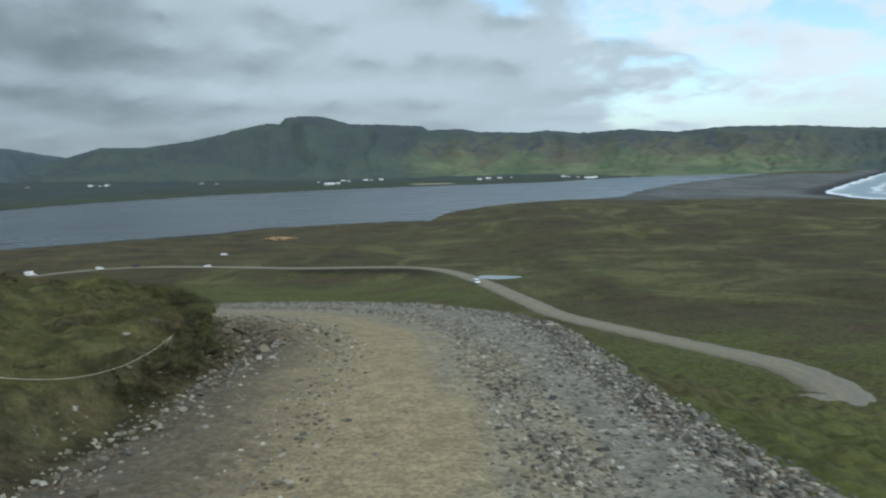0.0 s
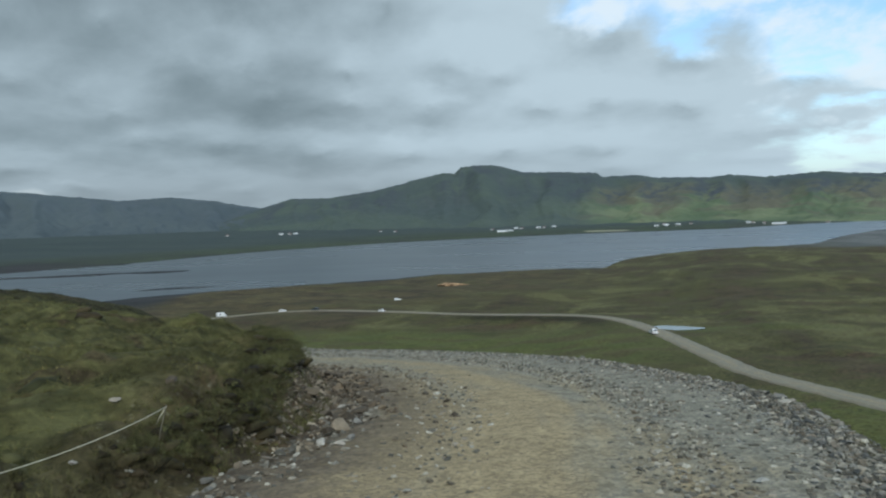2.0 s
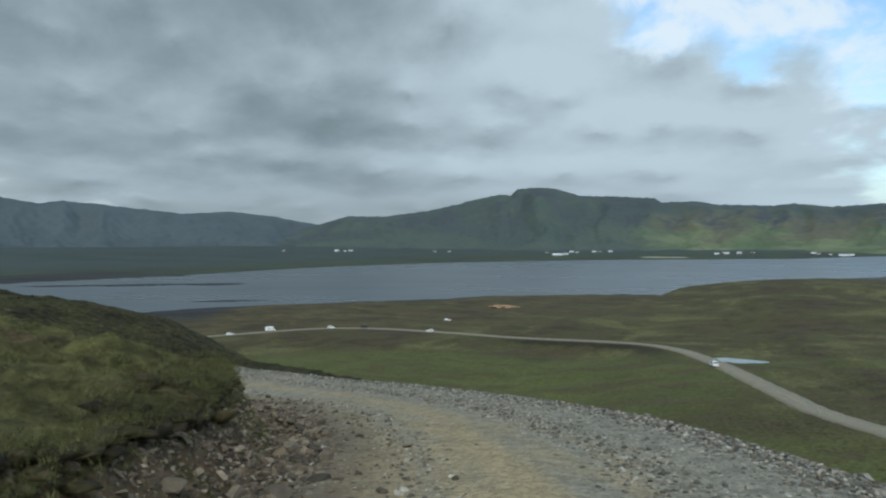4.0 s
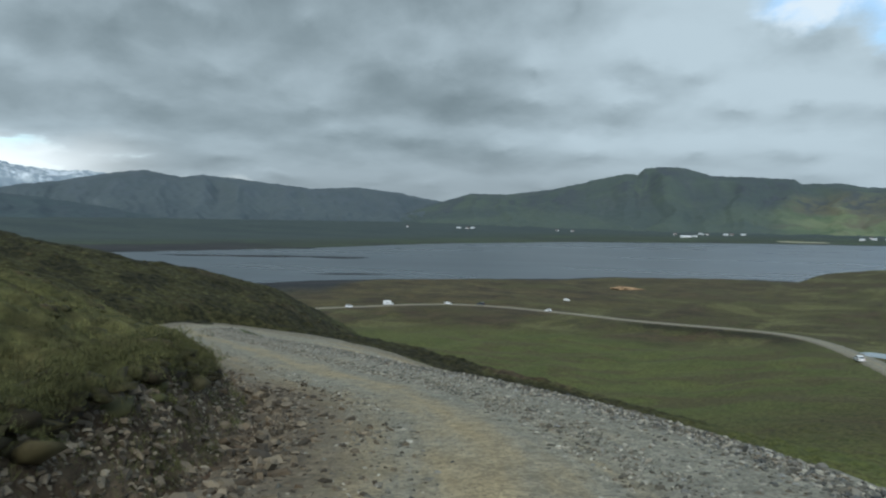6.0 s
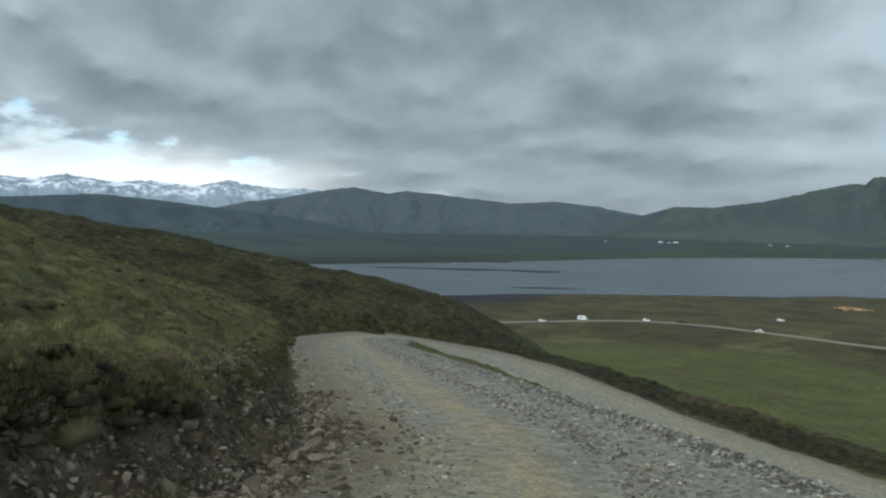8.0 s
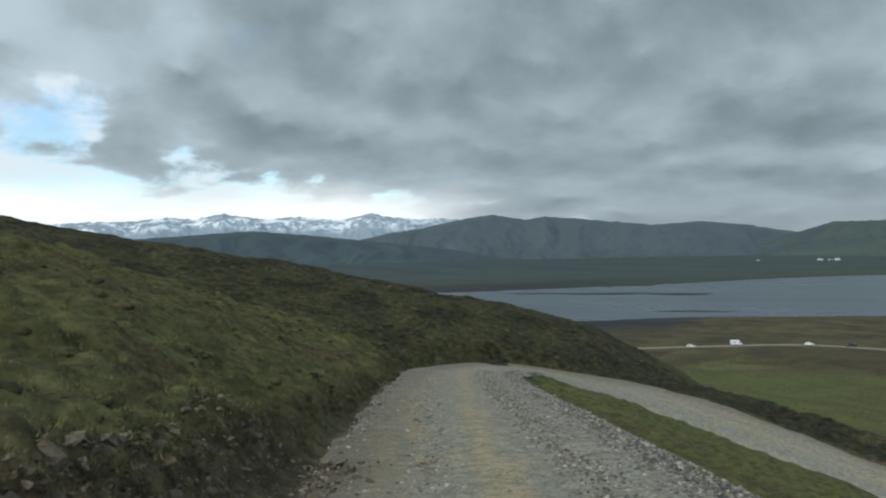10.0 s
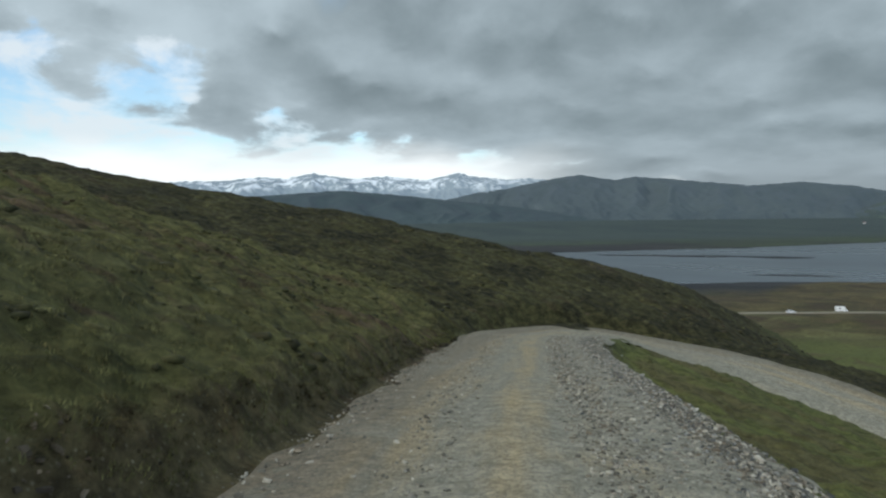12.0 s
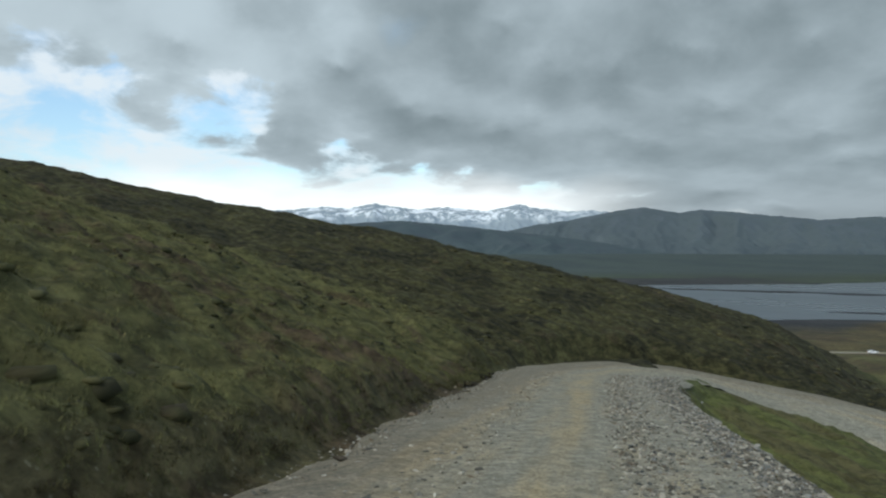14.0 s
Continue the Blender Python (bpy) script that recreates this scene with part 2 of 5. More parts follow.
    col = k.mix(0.70, col, k.mix(k.step(clump, 0.36, 0.60), (0.45, 0.43, 0.42), (1.15, 1.15, 1.12)), "MULTIPLY")
    col = k.mix(0.55, col, k.mix(k.step(tiny, 0.25, 0.75), (0.35, 0.35, 0.35), (1.0, 1.0, 1.0)), "MULTIPLY")
    k.color(col)
    k.bump(k.math("ADD", near, k.math("MULTIPLY", tiny, 0.5)), 0.8, 0.09)
    return k.m


def mat_road():
    k = Mat("gravel_road", 0.95, 0.2)
    way = k.nt.nodes.new("ShaderNodeCombineXYZ")
    k.ln(k.attr("along"), way.inputs[0])
    k.ln(k.attr("across"), way.inputs[1])
    track = k.noise(1.0, 4.0, 0.6, 0.2, vec=way.outputs[0], stretch=(0.22, 2.1, 1.0))
    a = k.noise(0.45, 5.0, 0.6, 0.5)
    b = k.noise(3.2, 6.0, 0.65)
    c = k.noise(26.0, 4.0, 0.7)
    stones = k.voronoi(21.0, "Color")
    cell = k.voronoi(21.0)
    grey = k.mix(k.step(b, 0.3, 0.7), (0.176, 0.167, 0.128), (0.296, 0.280, 0.220))
    tan = k.mix(k.step(b, 0.3, 0.7), (0.270, 0.216, 0.126), (0.400, 0.322, 0.190))
    drift = k.math("ADD", k.math("MULTIPLY", k.math("SUBTRACT", a, 0.5), 0.9), k.math("MULTIPLY", k.math("SUBTRACT", track, 0.5), 1.5))
    col = k.mix(k.step(k.math("ADD", k.attr("tan"), drift), 0.05, 1.0), grey, tan)
    soil = k.mix(k.step(b, 0.35, 0.65), (0.085, 0.066, 0.044), (0.175, 0.140, 0.096))
    col = k.mix(k.math("MULTIPLY", k.attr("soil"), k.step(k.math("ADD", k.math("MULTIPLY", a, 0.5), k.math("MULTIPLY", b, 0.5)), 0.36, 0.52)), col, soil)
    shade = k.mix(k.step(stones, 0.1, 0.9), (0.66, 0.66, 0.66), (1.26, 1.24, 1.18))
    col = k.mix(0.75, col, shade, "MULTIPLY")
    col = k.mix(k.step(c, 0.46, 0.30), col, (0.095, 0.085, 0.066))
    k.color(col)
    k.bump(k.math("ADD", k.math("MULTIPLY", cell, -1.0), k.math("MULTIPLY", c, 0.5)), 0.5, 0.02)
    return k.m


def mat_water(name, deep, rough, scale):
    k = Mat(name, rough, 0.32)
    k.b.inputs["IOR"].default_value = 1.33
    n = k.noise(scale, 3.0, 0.6, 0.2)
    band = k.noise(0.006, 4.0, 0.6, 0.8, stretch=(1.0, 0.35, 1.0))
    k.color(k.mix(k.step(band, 0.40, 0.62), deep, tuple(v * 1.2 for v in deep)))
    streak = k.noise(0.006, 4.0, 0.55, 0.5, stretch=(0.5, 1.6, 1.0))
    k.ln(k.step(streak, 0.36, 0.66, rough, rough * 0.90), k.b.inputs["Roughness"])
    k.bump(n, 0.015, 0.3)
    return k.m


def mat_range(name, low, high, rock, scree):
    """Grass slopes cut by gullies, with bare rock above and scree below it, and a sunlit patch painted in."""
    k = Mat(name, 1.0, 0.1)
    way = k.nt.nodes.new("ShaderNodeCombineXYZ")
    k.ln(k.attr("run"), way.inputs[0])
    k.ln(k.attr("tall"), way.inputs[1])
    a = k.noise(0.0022, 6.0, 0.6, 0.5)
    b = k.noise(0.012, 6.0, 0.65, 0.3)
    c = k.noise(0.05, 4.0, 0.6)
    chute = k.noise(1.0, 6.0, 0.62, 0.4, vec=way.outputs[0], stretch=(0.011, 2.6, 1.0))
    col = k.mix(k.step(a, 0.35, 0.65), low, high)
    # brighter grass paints the sunshine that falls through a cloud gap
    sun_patch = k.mix(k.step(k.noise(0.005, 5.0, 0.55, 0.4), 0.35, 0.65), (0.098, 0.132, 0.076), (0.172, 0.200, 0.112))
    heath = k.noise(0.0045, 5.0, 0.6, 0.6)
    sun_patch = k.mix(k.step(k.math("ADD", heath, k.math("MULTIPLY", k.attr("tall"), 0.45)), 0.62, 0.80, 0.0, 0.8), sun_patch, (0.125, 0.112, 0.084))
    sunny = k.math("MULTIPLY", k.attr("sun_patch"), k.step(k.math("ADD", a, k.attr("sun_patch")), 0.62, 1.15))
    col = k.mix(sunny, col, sun_patch)
    bare = k.math("MULTIPLY", k.step(k.math("ADD", k.math("MULTIPLY", b, 0.5), k.math("MULTIPLY", chute, 0.5)), 0.44, 0.58), k.attr("steep"))
    col = k.mix(bare, col, rock)
    col = k.mix(k.math("MULTIPLY", k.step(chute, 0.56, 0.70), k.attr("gully")), col, scree)
    col = k.mix(0.12, col, k.mix(k.step(k.math("ADD", k.math("MULTIPLY", c, 0.4), k.math("MULTIPLY", chute, 0.6)), 0.32, 0.68), (0.55, 0.57, 0.60), (1.20, 1.18, 1.15)), "MULTIPLY")
    k.color(col)
    k.bump(k.math("ADD", b, k.math("MULTIPLY", chute, 0.6)), 0.05, 10.0)
    return k.m


def mat_snow():
    k = Mat("snow_and_hazy_rock", 0.9, 0.2)
    a = k.noise(0.010, 7.0, 0.7, 0.6)
    b = k.noise(0.03, 6.0, 0.7, 0.3)
    f = k.math("ADD", k.math("MULTIPLY", a, 0.6), k.math("MULTIPLY", b, 0.4))
    # the rock's pale blue is distance haze put into its colour
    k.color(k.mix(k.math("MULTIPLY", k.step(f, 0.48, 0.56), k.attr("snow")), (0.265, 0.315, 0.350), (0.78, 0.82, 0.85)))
    return k.m


GROUND, ROAD = mat_ground(), mat_road()
LAGOON = mat_water("lagoon_water", (0.040, 0.054, 0.066), 0.30, 0.35)

# ---- the lie of the land ----
WATER_Z = -42.0
HALF = 3.15                                                   # half the road's width

# the road's centre line from above the camera down to the parking places: x, y, z
COURSE = [(0.6, -30, 1.4), (0.2, -12, -0.6), (-0.1, 0, -1.90), (-0.2, 6, -2.76), (-0.6, 13, -3.36), (-1.6, 19.5, -3.98),
          (-4.6, 27.0, -4.92), (-9.4, 33.9, -5.92), (-14.4, 38.3, -6.65), (-20.5, 43.3, -7.33), (-28.2, 49.8, -8.35),
          (-36.5, 57.0, -9.5), (-44.4, 64.2, -10.5), (-50.0, 70.5, -11.5), (-51.0, 75.8, -12.0), (-48.2, 80.1, -13.2),
          (-42.5, 83.0, -14.35), (-34.0, 83.5, -16.0), (-22.0, 83.0, -18.3), (5.0, 75.5, -19.9), (27.0, 72.6, -22.3),
          (34.8, 74.2, -23.4), (40.2, 79.6, -24.3), (42.2, 89.0, -25.1), (41.6, 100.5, -26.0), (35.0, 117.6, -27.0),
          (23.0, 150.8, -29.0), (18.5, 174.0, -30.0), (8.5, 222.0, -31.3), (-2.0, 256.0, -32.6), (-18.0, 279.0, -34.2),
          (-57.0, 301.0, -36.2), (-88.0, 318.0, -37.0), (-126.0, 331.0, -37.6), (-152.0, 325.0, -37.8), (-176.0, 298.0, -38.0), (-206.0, 258.0, -38.1), (-235.0, 215.0, -38.2)]


def smooth_course(points, gap):
    """Samples of a Catmull-Rom curve through points, about gap metres apart."""
    p = np.array(points, float)
    p = np.vstack([2 * p[0] - p[1], p, 2 * p[-1] - p[-2]])
    out = []
    for i in range(1, len(p) - 2):
        n = max(2, int(np.linalg.norm(p[i + 1] - p[i]) / gap))
        t = np.linspace(0, 1, n, endpoint=False)[:, None]
        a, b, c, d = p[i - 1], p[i], p[i + 1], p[i + 2]
        out.append(0.5 * (2 * b + (c - a) * t + (2 * a - 5 * b + 4 * c - d) * t**2 + (3 * b - a - 3 * c + d) * t**3))
    return np.vstack(out + [p[-2:-1]])


CURVE = smooth_course(COURSE, 1.0)
TANGENT = np.gradient(CURVE, axis=0)
TANGENT /= np.linalg.norm(TANGENT[:, :2], axis=1)[:, None]
ALONG = np.r_[0, np.cumsum(np.linalg.norm(np.diff(CURVE[:, :2], axis=0), axis=1))]
I_BEND = int(np.argmin(np.hypot(CURVE[:, 0] + 50.5, CURVE[:, 1] - 73.5)))      # the left bend's apex
I_HAIR = int(np.argmin(np.hypot(CURVE[:, 0] - 40.2, CURVE[:, 1] - 79.6)))      # the lower hairpin
S_BEND, S_START = ALONG[I_BEND], ALONG[int(np.argmin(np.hypot(CURVE[:, 0], CURVE[:, 1])))]

NOSE = S_BEND - S_START - 14.0                                 # where the near hill ends at the road


def widening(along):
    """How much wider than usual each half of the road is: at the bend."""
    return 1.15 * np.interp(along - S_BEND, [-16, -4, 8, 22], [0, 1, 1, 0])


def inner_room(along):
    """Bare ground beside the road on its inner side, at the start and before the bend."""
    first = np.interp(along - S_START, [-9, 2, 9, 16], [0.75, 0.75, 0.5, 0])
    return first + 1.35 * np.interp(along - S_BEND, [-42, -24, -12, 4, 14], [0, 0.40, 0.50, 0.4, 0])


def outer_room(along):
    """The broad shoulder on the outer side of the first bend."""
    return 0.85 * np.interp(along - S_START, [13, 19, 27, 37], [0, 1, 1, 0])


def sstep(v, lo, hi):
    t = np.clip((v - lo) / (hi - lo), 0, 1)
    return t * t * (3 - 2 * t)


def waves(x, y, size, seed):
    """Cheap smooth noise of about the given size, -1 to 1."""
    r = np.random.RandomState(seed)
    v = np.zeros_like(x)
    for _ in range(7):
        a, f, p = r.uniform(0, math.tau), r.uniform(0.6, 1.7) / size, r.uniform(0, math.tau)
        v += np.sin(math.tau * f * (x * math.cos(a) + y * math.sin(a)) + p + 1.3 * np.sin(math.tau * 0.43 * f * (y * math.cos(a) - x * math.sin(a)) + 2 * p))
    return v / 4.0


# crest lines of the two hills beside the road: x, y, z
KNOLL = [(-8, -40, 3.0), (-8.5, -12, 0.2), (-8.4, 4, -1.40), (-9.4, 13, -2.25), (-14.0, 22, -2.98), (-25, 27.5, -2.7), (-38, 33, -2.0), (-45.5, 39, -2.05), (-48.2, 42.9, -3.1), (-50.4, 46.4, -4.0), (-51.5, 50, -5.1), (-51.1, 53.3, -6.0), (-49.8, 56.8, -7.3), (-48.7, 58.5, -8.1), (-47.5, 60.2, -9.1), (-46.8, 61.0, -9.9)]
SPUR = [(-125, 10, 10.9), (-110, 25, 7.6), (-98, 43, 3.0), (-91, 60, -0.6), (-86.5, 71, -2.6), (-80.5, 80, -5.0), (-75, 90, -7.4), (-69.5, 98, -9.9), (-64.5, 103.5, -12.4), (-60, 107, -14.8), (-54.5, 112, -19), (-48, 120, -27), (-44, 130, -36)]


def ridge(x, y, crest, near_fall, far_fall, round_off, far_round):
    """A rounded ridge that falls away on both sides of its crest line; the near side lies to the crest's right or east."""
    best = np.full_like(x, -99.0)
    for (ax, ay, az), (bx, by, bz) in zip(crest, crest[1:]):
        ex, ey = bx - ax, by - ay
        u = np.clip(((x - ax) * ex + (y - ay) * ey) / (ex * ex + ey * ey), 0, 1)
        qx, qy = x - ax - u * ex, y - ay - u * ey
        d = np.hypot(qx, qy)
        near_side = ex * qy - ey * qx < 0
        fall, soft = np.where(near_side, near_fall, far_fall), np.where(near_side, round_off, far_round)
        best = np.maximum(best, az + u * (bz - az) - fall * (np.sqrt(d * d + soft**2) - soft))
    return best


def near_hill(x, y):
    """The hill above the road: broad at first, with a sharper brow towards the bend."""
    return ridge(x, y, KNOLL, 0.50, 0.55, np.interp(x, [-40, -26], [1.5, 8.0]), np.interp(x, [-40, -26], [1.5, 8.0]))


def spur_hill(x, y):
    """The long spur beyond the bend, which ends in a blunt nose above the plain."""
    nose = np.interp(0.8 * x + 0.6 * y, [-10, 0, 4, 7, 11, 16, 24, 40], [1, -5.6, -8.0, -9.7, -12.1, -15.1, -21, -38])
    flank = ridge(x, y, SPUR, 0.30, 0.46, 4.0, 4.0)
    return np.where(y > 62, np.minimum(flank, nose), flank)


def on_spur(x, y):
    """Whether a place lies on the spur rather than on the near hill."""
    return (spur_hill(x, y) > near_hill(x, y) - 0.05) & (x < -36)


def nearest(x, y, lo, hi, stride=1):
    """Signed distance (left of the road is positive), and the softly nearest height and place along the road, for samples lo to hi."""
    c, t, s = CURVE[lo:hi:stride], TANGENT[lo:hi:stride], ALONG[lo:hi:stride]
    d_out, z_out, s_out = np.empty_like(x), np.empty_like(x), np.empty_like(x)
    for i in range(0, len(x), 20000):
        px, py = x[i:i + 20000, None], y[i:i + 20000, None]
        dx, dy = px - c[:, 0], py - c[:, 1]
        q = dx * dx + dy * dy
        k = q.argmin(1)
        rows = np.arange(len(k))
        low = q[rows, k]
        # exact distance across the nearest sample's tangent
        side = t[k, 0] * dy[rows, k] - t[k, 1] * dx[rows, k]
        ahead = t[k, 0] * dx[rows, k] + t[k, 1] * dy[rows, k]
        inner = np.abs(ahead) < 1.2 * stride
        d = np.where(inner, np.abs(side), np.sqrt(low))
        w = np.exp(-(q - low[:, None]) / (2 * (0.8 + 0.35 * np.sqrt(low))[:, None] ** 2 + 1e-6) / (1 + 0.02 * low[:, None]))
        w /= w.sum(1, keepdims=True)
        d_out[i:i + 20000] = np.where(side >= 0, d, -d)
        z_out[i:i + 20000] = w @ c[:, 2]
        s_out[i:i + 20000] = w @ s
    return d_out, z_out, s_out


NEAR_SHORE = ([-27, -25.4, -20.2, -13.9, -12.7, -9.3, -4.7, -0.6, 0.4, 0.9, 5.8, 12.8, 16.7, 26.6, 37.2, 48, 60, 75],
              [3400, 3200, 2060, 1205, 1015, 964, 899, 765, 690, 648, 648, 625, 588, 566, 527, 520, 540, 600])
FAR_SHORE = ([-27, -25.4, -20.2, -12.7, -7.2, 3.3, 15.0, 25.5, 28.5, 34.8, 42.0, 46.9, 60, 75],
             [3300, 3260, 2944, 2457, 2060, 1975, 1755, 1440, 1330, 1117, 1034, 975, 900, 800])


def shore(x, y):
    """Metres of dry land from the lagoon: positive on land, negative in the water."""
    r, az = np.hypot(x, y), np.degrees(np.arctan2(-x, y))
    rag = 9 * waves(x, y, 90, 5) + 4 * waves(x, y, 30, 6)
    n = np.interp(az, *NEAR_SHORE) + rag
    f = np.interp(az, *FAR_SHORE) - 1.5 * rag
    d = np.maximum(n - r, r - f)
    d = np.where((az < -27) | (az > 75), 600.0, d)
    # the bar of black sand before the far shore
    bar = 1 - np.hypot((az - 35.5) / 9.0, (r - 860 - 4 * (az - 30)) / 26) - 0.55 * np.clip(0.35 + waves(x, y, 120, 9), 0, 1)
    bar2 = 1 - np.hypot((az - 31.0) / 3.4, (r - 610) / 9)
    return np.maximum(d, np.maximum(bar * 26, bar2 * 9))


def coast(x, y):
    """Metres of dry land from the open sea in the east."""
    return np.interp(y, [300, 600, 800, 950, 1070, 2106, 3000, 5000], [700, 500, 425, 455, 524, 1177, 1740, 3000]) - x + 7 * waves(x, y, 70, 8)


def lowland(x, y):
    """The plain between the hill and the water, with the moor that rises in the east."""
    r, az = np.hypot(x, y), np.degrees(np.arctan2(-x, y))
    z = np.interp(y, [0, 60, 100, 150, 225, 280, 340, 420], [-24, -24.5, -26.5, -29.4, -31.8, -34.6, -37.4, -38.5])
    west = np.interp(y, [0, 90, 140, 200, 420], [-27, -31, -34.5, -36.5, -38.5])
    z = z + (west - z) * sstep(-x, -8, 45)
    moor = sstep(-az, -2, 9) * sstep(r, 260, 480) * (1 - sstep(r, 660, 860))
    z = z + 5.6 * moor + sstep(r, 110, 200) * ((0.7 + 1.0 * moor) * waves(x, y, 110, 3) + 0.50 * waves(x, y, 31, 4) + 0.22 * waves(x, y, 17, 14) * (1 - sstep(r, 500, 800)))
    far = r > np.interp(az, *FAR_SHORE) - 260
    z = np.where(far, -41.0 + 36 * sstep(r, 1900, 2650) * sstep(az, -22, -12), z)
    land = np.minimum(shore(x, y), coast(x, y))
    return np.minimum(z, WATER_Z + np.clip(land * np.where(far, 0.02, 0.055), -2.5, 60))


def height(x, y, fine=True):
    """The ground's height, with masks for what covers it."""
    x, y = np.asarray(x, float), np.asarray(y, float)
    z = lowland(x, y)
    dist = np.full_like(x, 1e3)
    cut = np.zeros_like(x)
    near = np.hypot(x + 5, y - 60) < 430
    nx, ny, low = x[near], y[near], z[near]
    du, zu, su = nearest(nx, ny, 0, I_BEND + 2)
    dl, zl, sl = nearest(nx, ny, I_BEND - 1, I_HAIR)
    dp, zp, sp = nearest(nx, ny, I_HAIR - 2, len(CURVE), 3)
    du, dl = np.sign(du) * np.maximum(np.abs(du) - widening(su), 0.01), np.sign(dl) * np.maximum(np.abs(dl) - widening(sl), 0.01)
    du = np.where(du > 0, np.maximum(du - inner_room(su), 0.01), np.minimum(du + outer_room(su), -0.01))
    s, t = su - S_START, sl - S_BEND
    a = np.maximum(np.abs(du) - HALF - 0.2, 0)
    a2 = np.maximum(np.abs(dl) - HALF - 0.2, 0)
    # uphill: the near hill inside the bend and the spur beyond it
    knoll = near_hill(nx, ny)
    spur = spur_hill(nx, ny)
    hills = np.maximum(knoll, spur) + 0.3 * np.exp(-np.abs(knoll - spur) / 0.8)
    # between the two loops of the road, and below the lower one
    f = np.clip(a / (a + a2 + 1e-6), 0, 1)
    between = zu + (zl - zu) * f ** np.interp(nx, [-32, -14], [0.62, 0.80]) - 0.3 * sstep(a, 0, 1.5) * (1 - f)
    below = zl - 0.05 * np.minimum(a2, 7) - 0.42 * np.maximum(a2 - 7, 0)
    outer = (du > 0) & (a < 200) & ((np.abs(du) <= np.abs(dl)) | (dl > 0)) | (dl > 0)
    h = np.where(outer, np.maximum(hills, np.where(dl > 0, below, -99)), between)
    # cut banks limit how high the ground stands beside the road
    bank = np.interp(s, [-10, 6, 14, 19, 24, 28, 36, 60, 84, 92], [0.12, 0.12, 0.20, 0.45, 0.75, 0.92, 0.66, 0.25, 0.9, 1.0])
    h = np.where(du > 0, np.minimum(h, zu + bank * sstep(a, 0, np.interp(s, [8, 20, 28, 36, 50], [0.9, 1.45, 1.6, 2.0, 0.8])) + np.interp(s, [0, 12, 18, 24, 32, 40], [0.26, 0.27, 0.36, 0.44, 0.48, 0.55]) * a), h)
    h = np.where((dl > 0) & (np.abs(dl) < np.abs(du)), np.minimum(h, zl + 0.3 * sstep(a2, 0, 0.8) + 0.62 * a2), h)
    h = np.where((du > 0) & (np.abs(du) <= np.abs(dl)), np.maximum(h, zu - 0.4 * a), h)
    # the open ground about the lower hairpin
    k = sstep(nx, 16, 38) * sstep(ny, 58, 74)
    h = h + (low - h) * k
    over = h - low
    h = np.where(over > 4, h, np.where(over < -4, low, low + (over + 4) ** 2 / 16))
    # the bed of the whole road
    d = np.where(np.abs(du) < np.abs(dl), du, dl)
    zr = np.where(np.abs(du) < np.abs(dl), zu, zl)
    plain = np.abs(dp) < np.abs(d)
    d, zr = np.where(plain, dp, d), np.where(plain, zp, zr)
    edge = np.where(plain, np.interp(sp, [ALONG[I_HAIR], ALONG[I_HAIR] + 60, ALONG[-1]], [1.2, 14, 22]), 1.2)
    w = 1 - sstep(np.abs(d), HALF - 0.1, HALF + edge)
    h = h + (zr - 0.10 - h) * w
    z[near] = h
    dist[near] = d
    upper = (np.abs(du) <= np.abs(dl)) & ~plain & (su - S_START < 95)
    cut[near] = np.where((d > 0) & upper, np.interp(su - S_START, [-5, 6, 12, 18, 34, 40, 60, 76, 86], [0.15, 0.2, 0.4, 1, 1, 0.65, 0.35, 0.4, 0]), 0) * sstep(np.abs(d), HALF - 0.6, HALF - 0.1) * (1 - sstep(np.abs(d), HALF + 0.9, HALF + np.interp(su - S_START, [10, 20, 36, 44], [1.4, 2.6, 2.6, 1.4])))
    if fine:
        r = np.hypot(x + 8, y - 28)
        wild = sstep(np.abs(dist), HALF + 0.1, HALF + 1.6) * (1 - sstep(r, 60, 160))
        lump = 0.15 * waves(x, y, 1.7, 11) + 0.10 * waves(x, y, 0.85, 12) + 0.17 * waves(x, y, 5.0, 13)
        z = z + lump * wild
    return z, dist, cut


def mesh_from_grid(name, px, py, pz, closed):
    """A mesh of rows by columns of points."""
    rows, cols = px.shape
    me = bpy.data.meshes.new(name)
    v = np.stack([px, py, pz], -1).reshape(-1, 3)
    i = np.arange(rows - 1)[:, None] * cols
    j = np.arange(cols if closed else cols - 1)[None]
    k = (j + 1) % cols
    f = np.stack([i + j, i + k, i + cols + k, i + cols + j], -1).reshape(-1, 4)
    me.vertices.add(len(v))
    me.vertices.foreach_set("co", v.ravel())
    me.loops.add(f.size)
    me.loops.foreach_set("vertex_index", f.ravel())
    me.polygons.add(len(f))
    me.polygons.foreach_set("loop_start", np.arange(len(f)) * 4)
    me.polygons.foreach_set("use_smooth", np.ones(len(f), bool))
    me.update(calc_edges=True)
    return me


def add_values(me, name, values):
    me.attributes.new(name, "FLOAT", "POINT").data.foreach_set("value", np.asarray(values, np.float32).ravel())


def setting(name, me, material, label, category):
    ob = new(name, me)
    me.materials.append(material)
    return tagged(ob, label, category, kind="structure")


